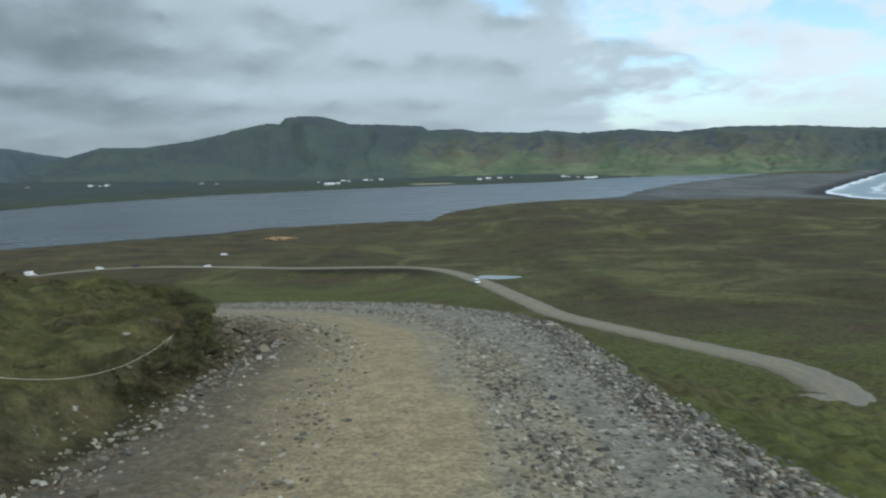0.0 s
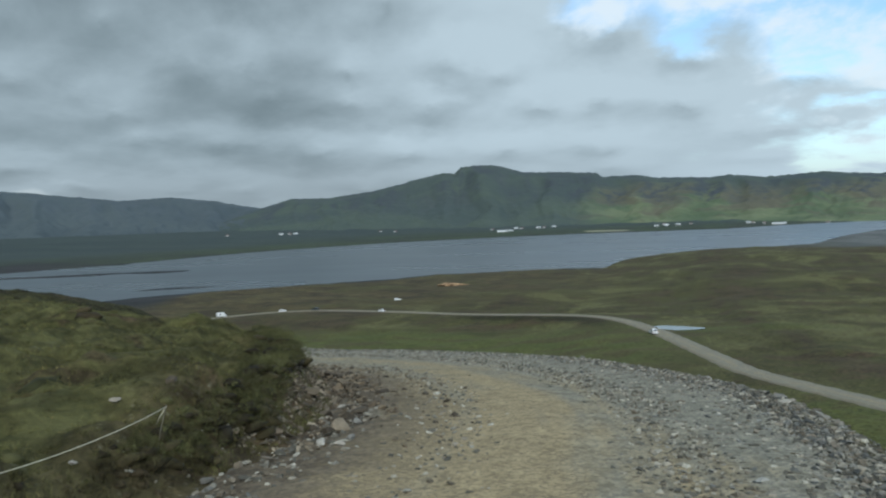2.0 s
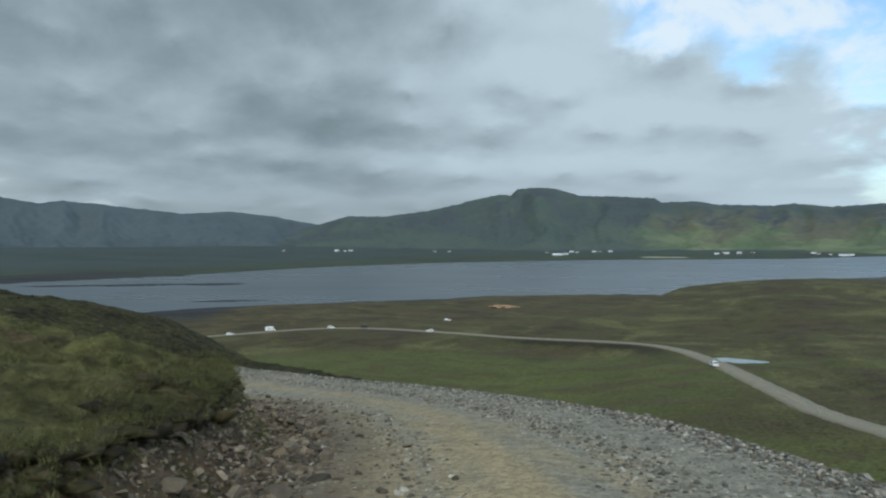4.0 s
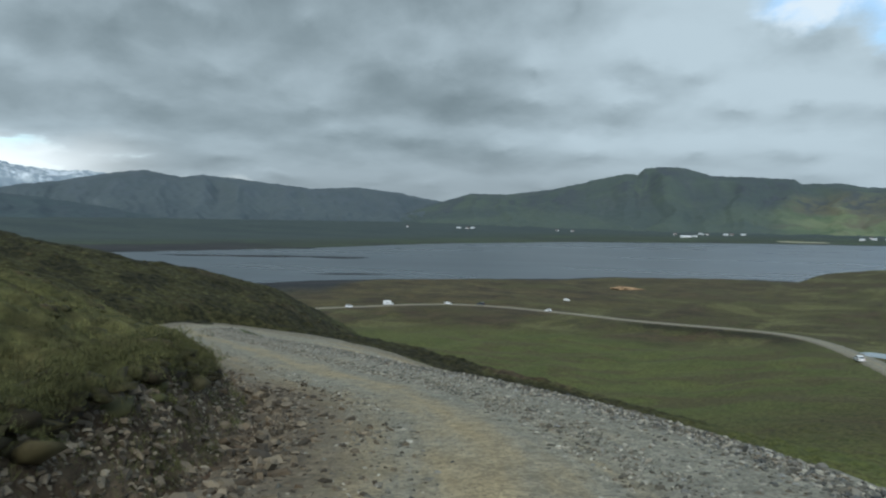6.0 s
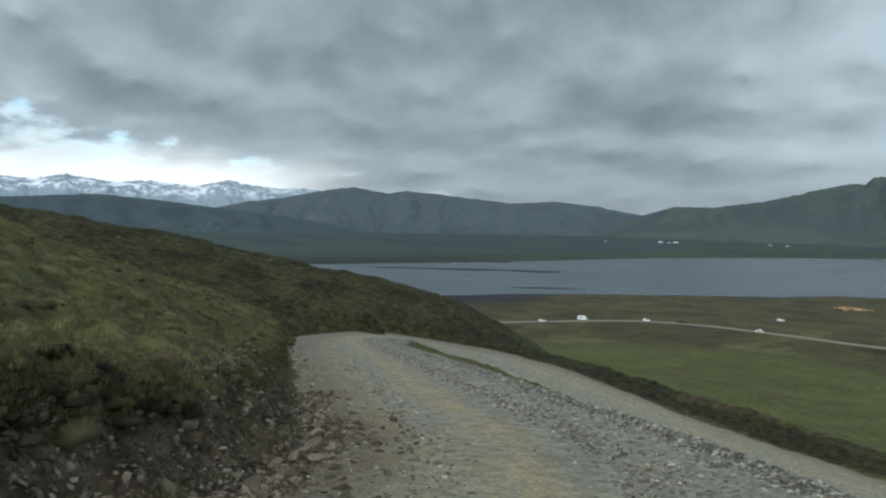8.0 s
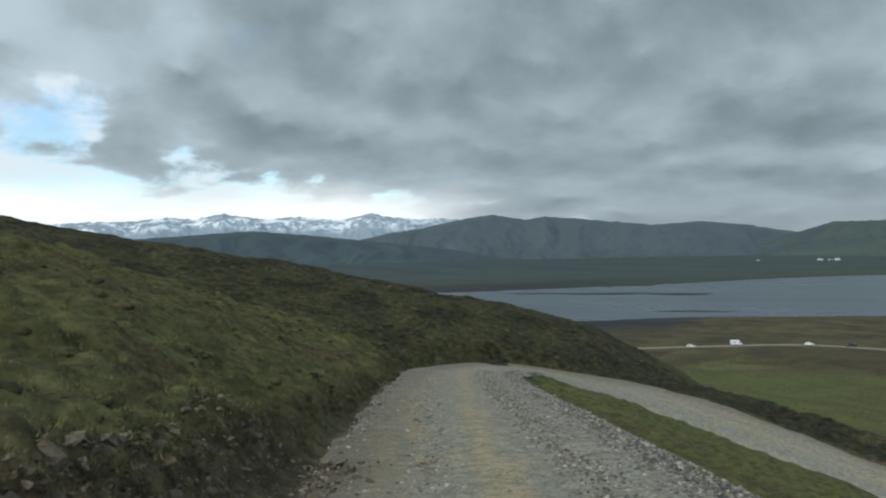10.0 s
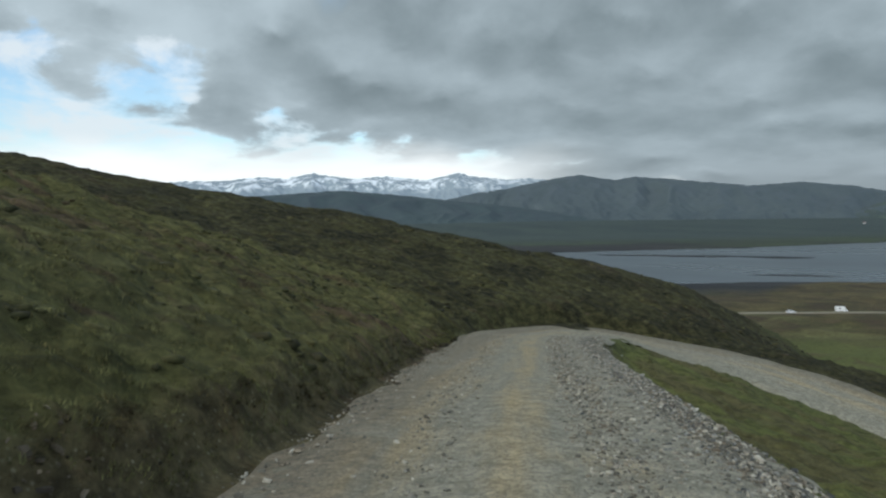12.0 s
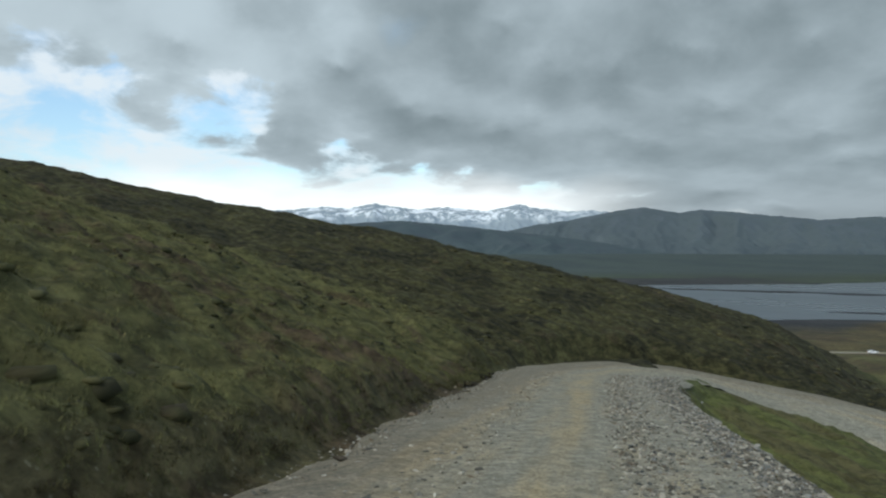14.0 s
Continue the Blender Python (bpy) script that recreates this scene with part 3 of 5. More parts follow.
def build_ground():
    rings = [0.3]
    while rings[-1] < 4650:
        rings.append(rings[-1] + max(0.24, 0.0075 * (rings[-1] - 22), 0.03 * (rings[-1] - 90)))
    r = np.array(rings)[:, None]
    a = np.linspace(0, math.tau, 960, endpoint=False)[None]
    px, py = -7 - r * np.sin(a), 27 + r * np.cos(a)
    z, d, cut = height(px.ravel(), py.ravel())
    me = mesh_from_grid("ground", px, py, z.reshape(px.shape), True)
    x, y = px.ravel(), py.ravel()
    rr, az = np.hypot(x, y), np.degrees(np.arctan2(-x, y))
    sh, co = shore(x, y), coast(x, y)
    far = rr > np.interp(az, *FAR_SHORE) - 200
    sand = np.maximum(np.where(far, 1 - sstep(sh, 6, 26), 1 - sstep(sh, 10 + 70 * sstep(az, 29, 33), 30 + 115 * sstep(az, 28.5, 33))), 1 - sstep(co, 60, 130))
    sand = np.maximum(sand, far * (1 - sstep(sh, 200, 300)) * sstep(az, 33, 40))
    sand = np.maximum(sand, sstep(-az, 8, 16) * sstep(rr, 830, 900) * (1 - sstep(rr, 2000, 2600)))
    bars = (rr > np.interp(az, *NEAR_SHORE) + 25) & (rr < np.interp(az, *FAR_SHORE) - 25) & (az > -25) & (az < 60)
    sand = np.maximum(sand, bars * 1.0)
    brown = (1 - far) * sstep(az, -6, 10) * (1 - sstep(sh, 150, 330)) * 0.75
    lush = (1 - sstep(np.hypot((x + 75) / 95, (y - 190) / 75), 0.75, 1.15)) * 0.95
    lush = np.maximum(lush, (1 - sstep(np.hypot((x - 26) / 32, (y - 226) / 12), 0.7, 1.2)) * 0.7)
    spur = sstep(spur_hill(x, y) - near_hill(x, y), -0.2, 0.5) * (rr < 260) * (x < -38) * (d > 0)
    add_values(me, "sand", sand)
    add_values(me, "beach", sstep(-az, 6, 13) * sstep(co, 8, 40))
    add_values(me, "brown", brown)
    lush = np.maximum(lush, 0.85 * sstep(y, 52, 62) * (1 - sstep(y, 115, 140)) * sstep(x, -18, 2) * (1 - sstep(x, 40, 70)))
    lush = np.maximum(lush, 0.75 * (d < -HALF) * (rr < 150) * (y < 110))
    add_values(me, "pale", (1 - sstep(np.abs(az - 0.7), 1.2, 1.7)) * sstep(rr, 2105, 2125) * (1 - sstep(rr, 2150, 2170)))
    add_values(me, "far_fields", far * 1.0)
    # how much painted haze the far fields take, by distance past the shore
    add_values(me, "far_haze", sstep(rr - np.interp(az, *FAR_SHORE), 150, 750))
    add_values(me, "open_moor", sstep(rr, 110, 190))
    add_values(me, "lush", lush)
    slope = sstep(d, HALF, HALF + 1) * (1 - sstep(d + 2.5 * waves(x, y, 9, 15), 8, 12)) * sstep(y, 62, 72) * sstep(x, -66, -52) * (1 - sstep(x, -15, 5))
    add_values(me, "heath", np.maximum(spur * np.clip(0.72 + 0.5 * waves(x, y, 7, 51) + 0.35 * waves(x, y, 2.4, 52), 0.58, 1), slope * 0.92))
    add_values(me, "dirt", np.clip(cut, 0, 1))
    setting("ground", me, GROUND, "rolling moor of grass and heath over dark soil", "ground")


def build_road():
    c, t = CURVE, TANGENT
    n = np.stack([-t[:, 1], t[:, 0]], -1)
    across = np.array([-HALF - 0.5, -HALF, -2.6, -2.0, -1.6, -1.2, -0.8, -0.5, -0.25, 0.0, 0.25, 0.5, 0.8, 1.2, 1.6, 2.0, 2.6, HALF, HALF + 0.5])
    sag = np.array([-0.30, -0.06, 0.02, 0.03, 0.01, 0.0, 0.02, 0.04, 0.05, 0.05, 0.05, 0.04, 0.02, 0.0, 0.01, 0.03, 0.02, -0.05, -0.28])
    s = np.repeat(ALONG[:, None], len(across), 1)
    wob = 0.16 * np.sin(s * 0.9) + 0.10 * np.sin(s * 2.3 + 1)
    off = across[None] + np.where(np.abs(across[None]) > 3, wob * np.sign(across[None]), 0)
    thin = np.interp(ALONG, [0, ALONG[I_HAIR], ALONG[I_HAIR] + 40, ALONG[-1]], [1, 1, 0.85, 0.8])[:, None]
    off = off * (thin + (widening(ALONG)[:, None] + np.where(across[None] > 0, inner_room(ALONG)[:, None], outer_room(ALONG)[:, None])) / HALF)
    px, py = c[:, :1] + n[:, :1] * off, c[:, 1:2] + n[:, 1:2] * off
    pz = c[:, 2:3] + sag[None] + 0.005 * np.sin(s * 1.7 + off * 2)
    me = mesh_from_grid("road", px, py, pz, False)
    q = s - S_START
    lane = np.interp(q, [0, 10, 30, 50, 90], [0.45, 0.35, 0.10, 0.0, -0.1])      # the crown wanders to the inside of the bends
    tan = np.exp(-((off - lane) / np.interp(q, [0, 12, 30], [0.75, 0.65, 0.55])) ** 2) * 0.60 + np.exp(-((off - 1.75) / 0.6) ** 2) * 0.50 + np.exp(-((off + 1.35) / 0.4) ** 2) * 0.25 + 0.04
    tan += 0.72 * sstep(off, -2.7, 1.2) * (1 - sstep(off, 2.4, 3.2)) * np.interp(q, [0, 12, 22, 34], [1, 0.95, 0.6, 0.1])
    tan *= np.interp(q, [0, 20, 40, 60, 90], [1.15, 1.0, 0.9, 0.85, 0.75])
    add_values(me, "along", s)
    add_values(me, "across", off)
    add_values(me, "tan", tan)
    add_values(me, "soil", sstep(off, 0.9, 2.6) * np.interp(s - S_START, [0, 12, 20, 40, 52, 70], [1.0, 1.0, 1.0, 1.0, 0.6, 0.5]))
    setting("road", me, ROAD, "winding unpaved road of tan and grey gravel", "road")


def sheet(name, corners, z, material, label, category):
    me = bpy.data.meshes.new(name)
    me.from_pydata([(x, y, z) for x, y in corners], [], [tuple(range(len(corners)))])
    return setting(name, me, material, label, category)


build_ground()
build_road()
sheet("lagoon", [(-1500, 350), (350, 350), (350, 900), (1000, 2200), (1750, 3300), (1000, 3400), (-1500, 2300)], WATER_Z, LAGOON, "calm grey-blue lagoon water between low shores", "water")


def mat_sea():
    k = Mat("sea_with_surf", 0.3, 0.4)
    n = k.noise(0.030, 6.0, 0.65, 0.8)
    m2 = k.noise(0.11, 5.0, 0.65, 0.4)
    f = k.math("ADD", k.attr("foam"), k.math("MULTIPLY", k.math("SUBTRACT", k.math("ADD", n, k.math("MULTIPLY", m2, 0.5)), 0.75), 1.3))
    k.color(k.mix(k.step(f, 0.42, 0.58), (0.115, 0.165, 0.185), (0.86, 0.89, 0.90)))
    k.bump(m2, 0.3, 0.8)
    return k.m


def build_sea():
    """Open water east of the beach, in rows along the coast."""
    y = np.concatenate([np.arange(320, 1500, 12.0), np.geomspace(1500, 3500, 60)])[:, None]
    off = np.concatenate([np.arange(-60, 330, 8.0), np.geomspace(330, 2600, 24)])[None]
    px = y * 0 + off
    edge = coast(np.zeros_like(y).ravel(), y.ravel())[:, None]
    px, py = edge + off + 0 * y, y + 0 * off
    me = mesh_from_grid("sea", px, py, np.full_like(px, WATER_Z + 0.02), False)
    d = coast(px.ravel(), py.ravel()).reshape(px.shape) * -1
    foam = 0.85 * np.exp(-np.maximum(d, 0) / 24) + 0.55 * np.exp(-((d - 62) / 9) ** 2) + 0.50 * np.exp(-((d - 115) / 11) ** 2) + 0.45 * np.exp(-((d - 180) / 12) ** 2)
    add_values(me, "foam", foam)
    setting("sea", me, mat_sea(), "open sea with white surf off a black beach", "water")


build_sea()


def build_range(name, az, el, near, far, foot, material, label, rough, seed, steps=64):
    """A range of hills as a band of ground between two distances, whose crest shows at the given heights in degrees."""
    a = np.radians(np.arange(min(az), max(az), 0.10))[None]
    t = np.linspace(0, 1, steps)[:, None]
    top = np.interp(np.degrees(a), az, el)
    r = near + (far - near) * t + 0 * a
    px, py = -7 - r * np.sin(a), 27 + r * np.cos(a)
    peak = -3 + far * np.tan(np.radians(top))
    arc = a * far + 45 * waves(px, py, 520, seed) + 10 * waves(px, py, 150, seed + 5)
    spurs = 1 - 1.6 * np.abs(waves(arc, 90 * t + 0 * a, 330, seed + 1)) + 0.6 * (1 - 1.6 * np.abs(waves(arc, 70 * t + 0 * a, 120, seed + 2)))
    step = t + 0.05 * waves(arc, 0 * arc, 260, seed + 6)
    rise = np.clip(np.interp(step, [0, 0.30, 0.55, 0.74, 0.86, 1.0], [0, 0.14, 0.38, 0.66, 0.90, 1.0]), 0, 1) * sstep(t, 0, 0.12)
    rise = np.where(t > 0.985, 1.0, rise)
    env = np.clip(np.sin(np.pi * np.clip(t, 0, 1)), 0, 1) ** 0.8 * (1 - sstep(t, 0.86, 1.0))
    z = foot + (peak - foot) * rise + rough * 0.17 * (spurs - 0.4) * env
    z = z + rough * 0.10 * waves(px, py, 70, seed + 2) * env
    z = z + rough * 0.05 * (waves(px, py, 60, seed + 3) + 0.6 * waves(px, py, 25, seed + 4)) * sstep(t, 0.9, 1.0)
    z = np.where(t < 0.97, np.minimum(z, foot + (peak - foot) * (0.25 + 0.74 * t)), z)
    me = mesh_from_grid(name, px, py, z, False)
    deg = np.degrees(a)
    # where the painted sunshine lies: the lower slopes in the east
    add_values(me, "sun_patch", np.clip((1 - sstep(deg, -2, 6)) * sstep(deg, -34, -20) * (1 - sstep(t, 0.60, 0.98)), 0, 1))
    add_values(me, "steep", np.clip(sstep(t, 0.45, 0.72) * (0.55 + 0.45 * spurs), 0, 1))
    add_values(me, "gully", np.clip(0.5 - 0.7 * spurs, 0, 1) * sstep(t, 0.25, 0.6))
    add_values(me, "run", arc)
    add_values(me, "tall", t + 0 * a)
    add_values(me, "snow", sstep(z, foot + 0.66 * (peak - foot), foot + 0.84 * (peak - foot)) * np.interp(deg, [48, 56], [0.45, 1.0]))
    return setting(name, me, material, label, "mountain")


# aerial haze is painted into these colours as a pale grey-blue cast
HAZY_GREEN = mat_range("hazy_green_slopes", (0.072, 0.092, 0.088), (0.090, 0.114, 0.092), (0.066, 0.078, 0.086), (0.100, 0.112, 0.112))
HAZY_BLUE = mat_range("hazy_far_slopes", (0.080, 0.100, 0.108), (0.094, 0.116, 0.121), (0.092, 0.112, 0.124), (0.140, 0.162, 0.170))
HAZY_DARK = mat_range("hazy_dark_hills", (0.062, 0.083, 0.090), (0.072, 0.096, 0.099), (0.064, 0.080, 0.090), (0.080, 0.100, 0.106))
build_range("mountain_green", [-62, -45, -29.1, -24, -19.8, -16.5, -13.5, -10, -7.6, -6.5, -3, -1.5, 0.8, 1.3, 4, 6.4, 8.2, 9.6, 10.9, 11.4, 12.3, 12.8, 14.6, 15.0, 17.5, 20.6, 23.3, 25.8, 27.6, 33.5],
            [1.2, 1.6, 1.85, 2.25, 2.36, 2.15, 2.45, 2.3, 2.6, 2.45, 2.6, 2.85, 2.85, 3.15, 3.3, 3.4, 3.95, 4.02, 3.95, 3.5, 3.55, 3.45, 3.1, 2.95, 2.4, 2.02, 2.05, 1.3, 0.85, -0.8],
            2500, 4000, -46, HAZY_GREEN, "broad green mountain with a dark rocky summit", 46, 21, 60)
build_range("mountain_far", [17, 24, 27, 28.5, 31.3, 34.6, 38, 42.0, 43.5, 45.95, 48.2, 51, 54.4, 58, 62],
            [-0.8, 1.2, 1.75, 2.05, 2.38, 2.2, 2.6, 3.02, 2.8, 3.2, 2.9, 2.35, 1.9, 1.1, 0.2], 2600, 4350, -46, HAZY_BLUE, "long mountain ridge under rain, grey-blue with haze", 50, 41)
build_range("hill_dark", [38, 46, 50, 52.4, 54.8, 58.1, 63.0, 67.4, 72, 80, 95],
            [-0.75, 0.35, 0.9, 1.25, 1.45, 1.85, 2.3, 2.0, 1.7, 1.6, 1.4], 2000, 3300, -46, HAZY_DARK, "low dark foothills across the lagoon", 30, 61)
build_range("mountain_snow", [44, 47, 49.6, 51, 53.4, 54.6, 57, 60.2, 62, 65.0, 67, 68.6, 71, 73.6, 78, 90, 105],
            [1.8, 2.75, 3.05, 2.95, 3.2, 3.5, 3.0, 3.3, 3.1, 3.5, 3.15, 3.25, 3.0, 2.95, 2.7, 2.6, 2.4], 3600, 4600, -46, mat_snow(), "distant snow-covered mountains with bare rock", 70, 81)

# ---- stones, grass and turf ----


def ground_z(x, y):
    return height(np.atleast_1d(np.asarray(x, float)), np.atleast_1d(np.asarray(y, float)))[0]


def road_frame(s):
    """Places and left-hand normals on the centre line, s metres after the start of the way."""
    at = S_START + np.asarray(s, float)
    p = np.stack([np.interp(at, ALONG, CURVE[:, k]) for k in range(3)], -1)
    t = np.stack([np.interp(at, ALONG, TANGENT[:, k]) for k in range(2)], -1)
    return p, np.stack([-t[:, 1], t[:, 0]], -1)


def beside_road(s, d):
    """World x, y, z of points d metres to the left of the centre line, on road or ground."""
    p, n = road_frame(s)
    at = S_START + np.asarray(s, float)
    room = widening(at) + np.where(d > 0, inner_room(at), outer_room(at))
    on = np.abs(d) < HALF
    d = np.where(on, d * (1 + room / HALF), d + np.sign(d) * room)
    x, y = p[:, 0] + n[:, 0] * d, p[:, 1] + n[:, 1] * d
    z = ground_z(x, y)
    return x, y, np.where(on, p[:, 2] + 0.01, z)


def lump(bm_level, seed, squash=0.7, rough=0.25):
    """Verts and faces of an uneven stone about 1 across."""
    bm = bmesh.new()
    bmesh.ops.create_icosphere(bm, subdivisions=bm_level, radius=0.5)
    r = random.Random(seed)
    cuts = [(Vector((r.uniform(-1, 1), r.uniform(-1, 1), r.uniform(-1, 1))).normalized(), r.uniform(0.20, 0.36)) for _ in range(11)]
    for v in bm.verts:
        for n, d in cuts:                                     # flat broken faces
            over = v.co.dot(n) - d
            if over > 0:
                v.co -= n * over
        v.co *= 1 + rough * (noise.noise(v.co * 3 + Vector((seed, 0, 0)))) * 0.6
        v.co.z *= squash
    vs = np.array([v.co[:] for v in bm.verts])
    fs = np.array([[v.index for v in f.verts] for f in bm.faces])
    bm.free()
    return vs, fs


def scatter_mesh(name, shapes, x, y, z, size, rng, sink=0.3, flat=False, stretch=0.35, lean=0.4):
    """One mesh of many small shapes, each turned and scaled by itself."""
    allv, allf, base = [], [], 0
    pick = rng.randint(0, len(shapes), len(x))
    for k, (vs, fs) in enumerate(shapes):
        i = np.where(pick == k)[0]
        if not len(i):
            continue
        a, b = rng.uniform(0, math.tau, len(i)), rng.normal(0, lean, len(i))
        sc = size[i, None] * (1 + stretch * rng.uniform(-1, 1, (len(i), 3)))
        v = vs[None] * sc[:, None, :]
        vx, vz = v[..., 0] * np.cos(b)[:, None] - v[..., 2] * np.sin(b)[:, None], v[..., 0] * np.sin(b)[:, None] + v[..., 2] * np.cos(b)[:, None]
        wx = vx * np.cos(a)[:, None] - v[..., 1] * np.sin(a)[:, None] + x[i, None]
        wy = vx * np.sin(a)[:, None] + v[..., 1] * np.cos(a)[:, None] + y[i, None]
        wz = vz + (z[i] + (0.5 - sink) * size[i] * 0.6)[:, None]
        allv.append(np.stack([wx, wy, wz], -1).reshape(-1, 3))
        allf.append((fs[None] + (base + np.arange(len(i)) * len(vs))[:, None, None]).reshape(-1, 3))
        base += len(i) * len(vs)
    v, f = np.concatenate(allv), np.concatenate(allf)
    me = bpy.data.meshes.new(name)
    me.vertices.add(len(v))
    me.vertices.foreach_set("co", v.ravel())
    me.loops.add(f.size)
    me.loops.foreach_set("vertex_index", f.ravel())
    me.polygons.add(len(f))
    me.polygons.foreach_set("loop_start", np.arange(len(f)) * 3)
    me.polygons.foreach_set("use_smooth", np.full(len(f), not flat))
    me.update(calc_edges=True)
    return me


def stuff(name, me, material, label, category):
    ob = new(name, me)
    me.materials.append(material)
    return tagged(ob, label, category, kind="stuff")


def mat_stone(name, dark, light, per_object=False):
    """Broken stone: mostly of a middle tone, a few much paler, some brownish."""
    k = Mat(name, 0.9, 0.3)
    r = k.rand() if per_object else k.island()
    n = k.noise(9.0, 5.0, 0.65)
    col = k.mix(k.math("POWER", r, 2.2), dark, light)
    hue = k.math("FRACT", k.math("MULTIPLY", r, 7.31), 0.0)
    col = k.mix(k.step(hue, 0.62, 0.95, 0.0, 0.75), col, k.mix(0.5, col, (0.200, 0.140, 0.080)))
    k.color(k.mix(0.5, col, k.mix(k.step(n, 0.3, 0.7), (0.5, 0.5, 0.5), (1.2, 1.2, 1.2)), "MULTIPLY"))
    k.bump(n, 0.4, 0.01)
    return k.m


def mat_blades(name, a, b, c):
    k = Mat(name, 0.8, 0.2)
    n = k.noise(0.35, 4.0, 0.6)
    col = k.mix(k.step(k.math("ADD", k.math("MULTIPLY", k.island(), 0.5), k.math("MULTIPLY", n, 0.6)), 0.3, 0.75), a, b)
    col = k.mix(k.step(k.noise(0.12, 4.0, 0.6), 0.50, 0.66), col, c)
    clump = k.noise(1.5, 5.0, 0.62, 0.5, stretch=(1.0, 1.0, 2.2))
    bare = k.noise(0.6, 5.0, 0.6, 0.5)
    col = k.mix(0.85, col, k.mix(k.step(clump, 0.40, 0.60), (0.58, 0.56, 0.50), (1.26, 1.26, 1.20)), "MULTIPLY")
    k.color(k.mix(k.step(bare, 0.56, 0.66, 0.0, 0.65), col, k.mix(k.step(clump, 0.4, 0.6), (0.038, 0.028, 0.016), (0.088, 0.066, 0.034))))
    k.b.inputs["Subsurface Weight"].default_value = 0.0
    return k.m


PEBBLE = mat_stone("gravel_stone", (0.088, 0.082, 0.064), (0.460, 0.430, 0.345))
RUBBLE = mat_stone("bank_rubble", (0.054, 0.043, 0.029), (0.240, 0.198, 0.135))
ROCK = mat_stone("pale_rock", (0.130, 0.125, 0.108), (0.480, 0.450, 0.380), True)
BROWN_ROCK = mat_stone("brown_rock", (0.066, 0.053, 0.036), (0.260, 0.215, 0.150), True)
GRASS = mat_blades("grass_blades", (0.052, 0.055, 0.021), (0.114, 0.113, 0.045), (0.088, 0.092, 0.034))
BANK = mat_blades("bank_grass_blades", (0.066, 0.066, 0.022), (0.152, 0.144, 0.054), (0.120, 0.110, 0.040))
SLOPE = mat_blades("slope_grass_blades", (0.066, 0.070, 0.027), (0.150, 0.147, 0.058), (0.116, 0.119, 0.044))
FIELD = mat_blades("field_grass_blades", (0.074, 0.082, 0.028), (0.134, 0.138, 0.052), (0.105, 0.113, 0.040))
HUMMOCK = mat_blades("tussock_blades", (0.070, 0.071, 0.028), (0.160, 0.153, 0.063), (0.120, 0.118, 0.046))
DRY = mat_blades("dry_grass_blades", (0.092, 0.078, 0.028), (0.230, 0.190, 0.080), (0.130, 0.100, 0.040))
HEATHER = mat_blades("heath_clumps", (0.030, 0.031, 0.012), (0.078, 0.074, 0.030), (0.058, 0.044, 0.022))
ROOTS = mat_blades("turf_roots", (0.026, 0.022, 0.011), (0.085, 0.072, 0.030), (0.058, 0.056, 0.020))
DARK_HEATH = mat_blades("dark_heath", (0.020, 0.021, 0.008), (0.064, 0.060, 0.025), (0.046, 0.035, 0.018))
TURF = mat_blades("turf_edge", (0.020, 0.016, 0.009), (0.062, 0.051, 0.024), (0.046, 0.035, 0.018))

STONES = [lump(1, k, 0.62) for k in range(6)]


def small_bits():
    """Coarse chips of 20 faces."""
    out = []
    for k in range(5):
        g = (1 + 5**0.5) / 2
        v = np.array([(-1, g, 0), (1, g, 0), (-1, -g, 0), (1, -g, 0), (0, -1, g), (0, 1, g), (0, -1, -g), (0, 1, -g), (g, 0, -1), (g, 0, 1), (-g, 0, -1), (-g, 0, 1)], float) / 3.8
        f = np.array([(0, 11, 5), (0, 5, 1), (0, 1, 7), (0, 7, 10), (0, 10, 11), (1, 5, 9), (5, 11, 4), (11, 10, 2), (10, 7, 6), (7, 1, 8), (3, 9, 4), (3, 4, 2), (3, 2, 6), (3, 6, 8), (3, 8, 9), (4, 9, 5), (2, 4, 11), (6, 2, 10), (8, 6, 7), (9, 8, 1)])
        r = np.random.RandomState(50 + k)
        v = v * (1 + r.uniform(-0.28, 0.28, v.shape)) * np.array([1.1, 0.9, 0.6])
        out.append((v, f))
    return out


CHIPS = small_bits()


def slabs():
    """Flat broken chips of six uneven faces."""
    out = []
    for k in range(9):
        r = np.random.RandomState(150 + k)
        v = np.array([(x, y, z) for z in (-1, 1) for x, y in ((-1, -1), (1, -1), (1, 1), (-1, 1))], float) * 0.5
        v[4:, :2] *= r.uniform(0.45, 0.95, (4, 2))
        v = v * (1 + r.uniform(-0.35, 0.35, v.shape)) * np.array([1.15, 0.75, 0.36])
        v[4:, 2] += r.uniform(-0.08, 0.08, 4)
        f = np.array([(0, 2, 1), (0, 3, 2), (4, 5, 6), (4, 6, 7), (0, 1, 5), (0, 5, 4), (1, 2, 6), (1, 6, 5), (2, 3, 7), (2, 7, 6), (3, 0, 4), (3, 4, 7)])
        out.append((v, f))
    return out


SLABS = slabs()


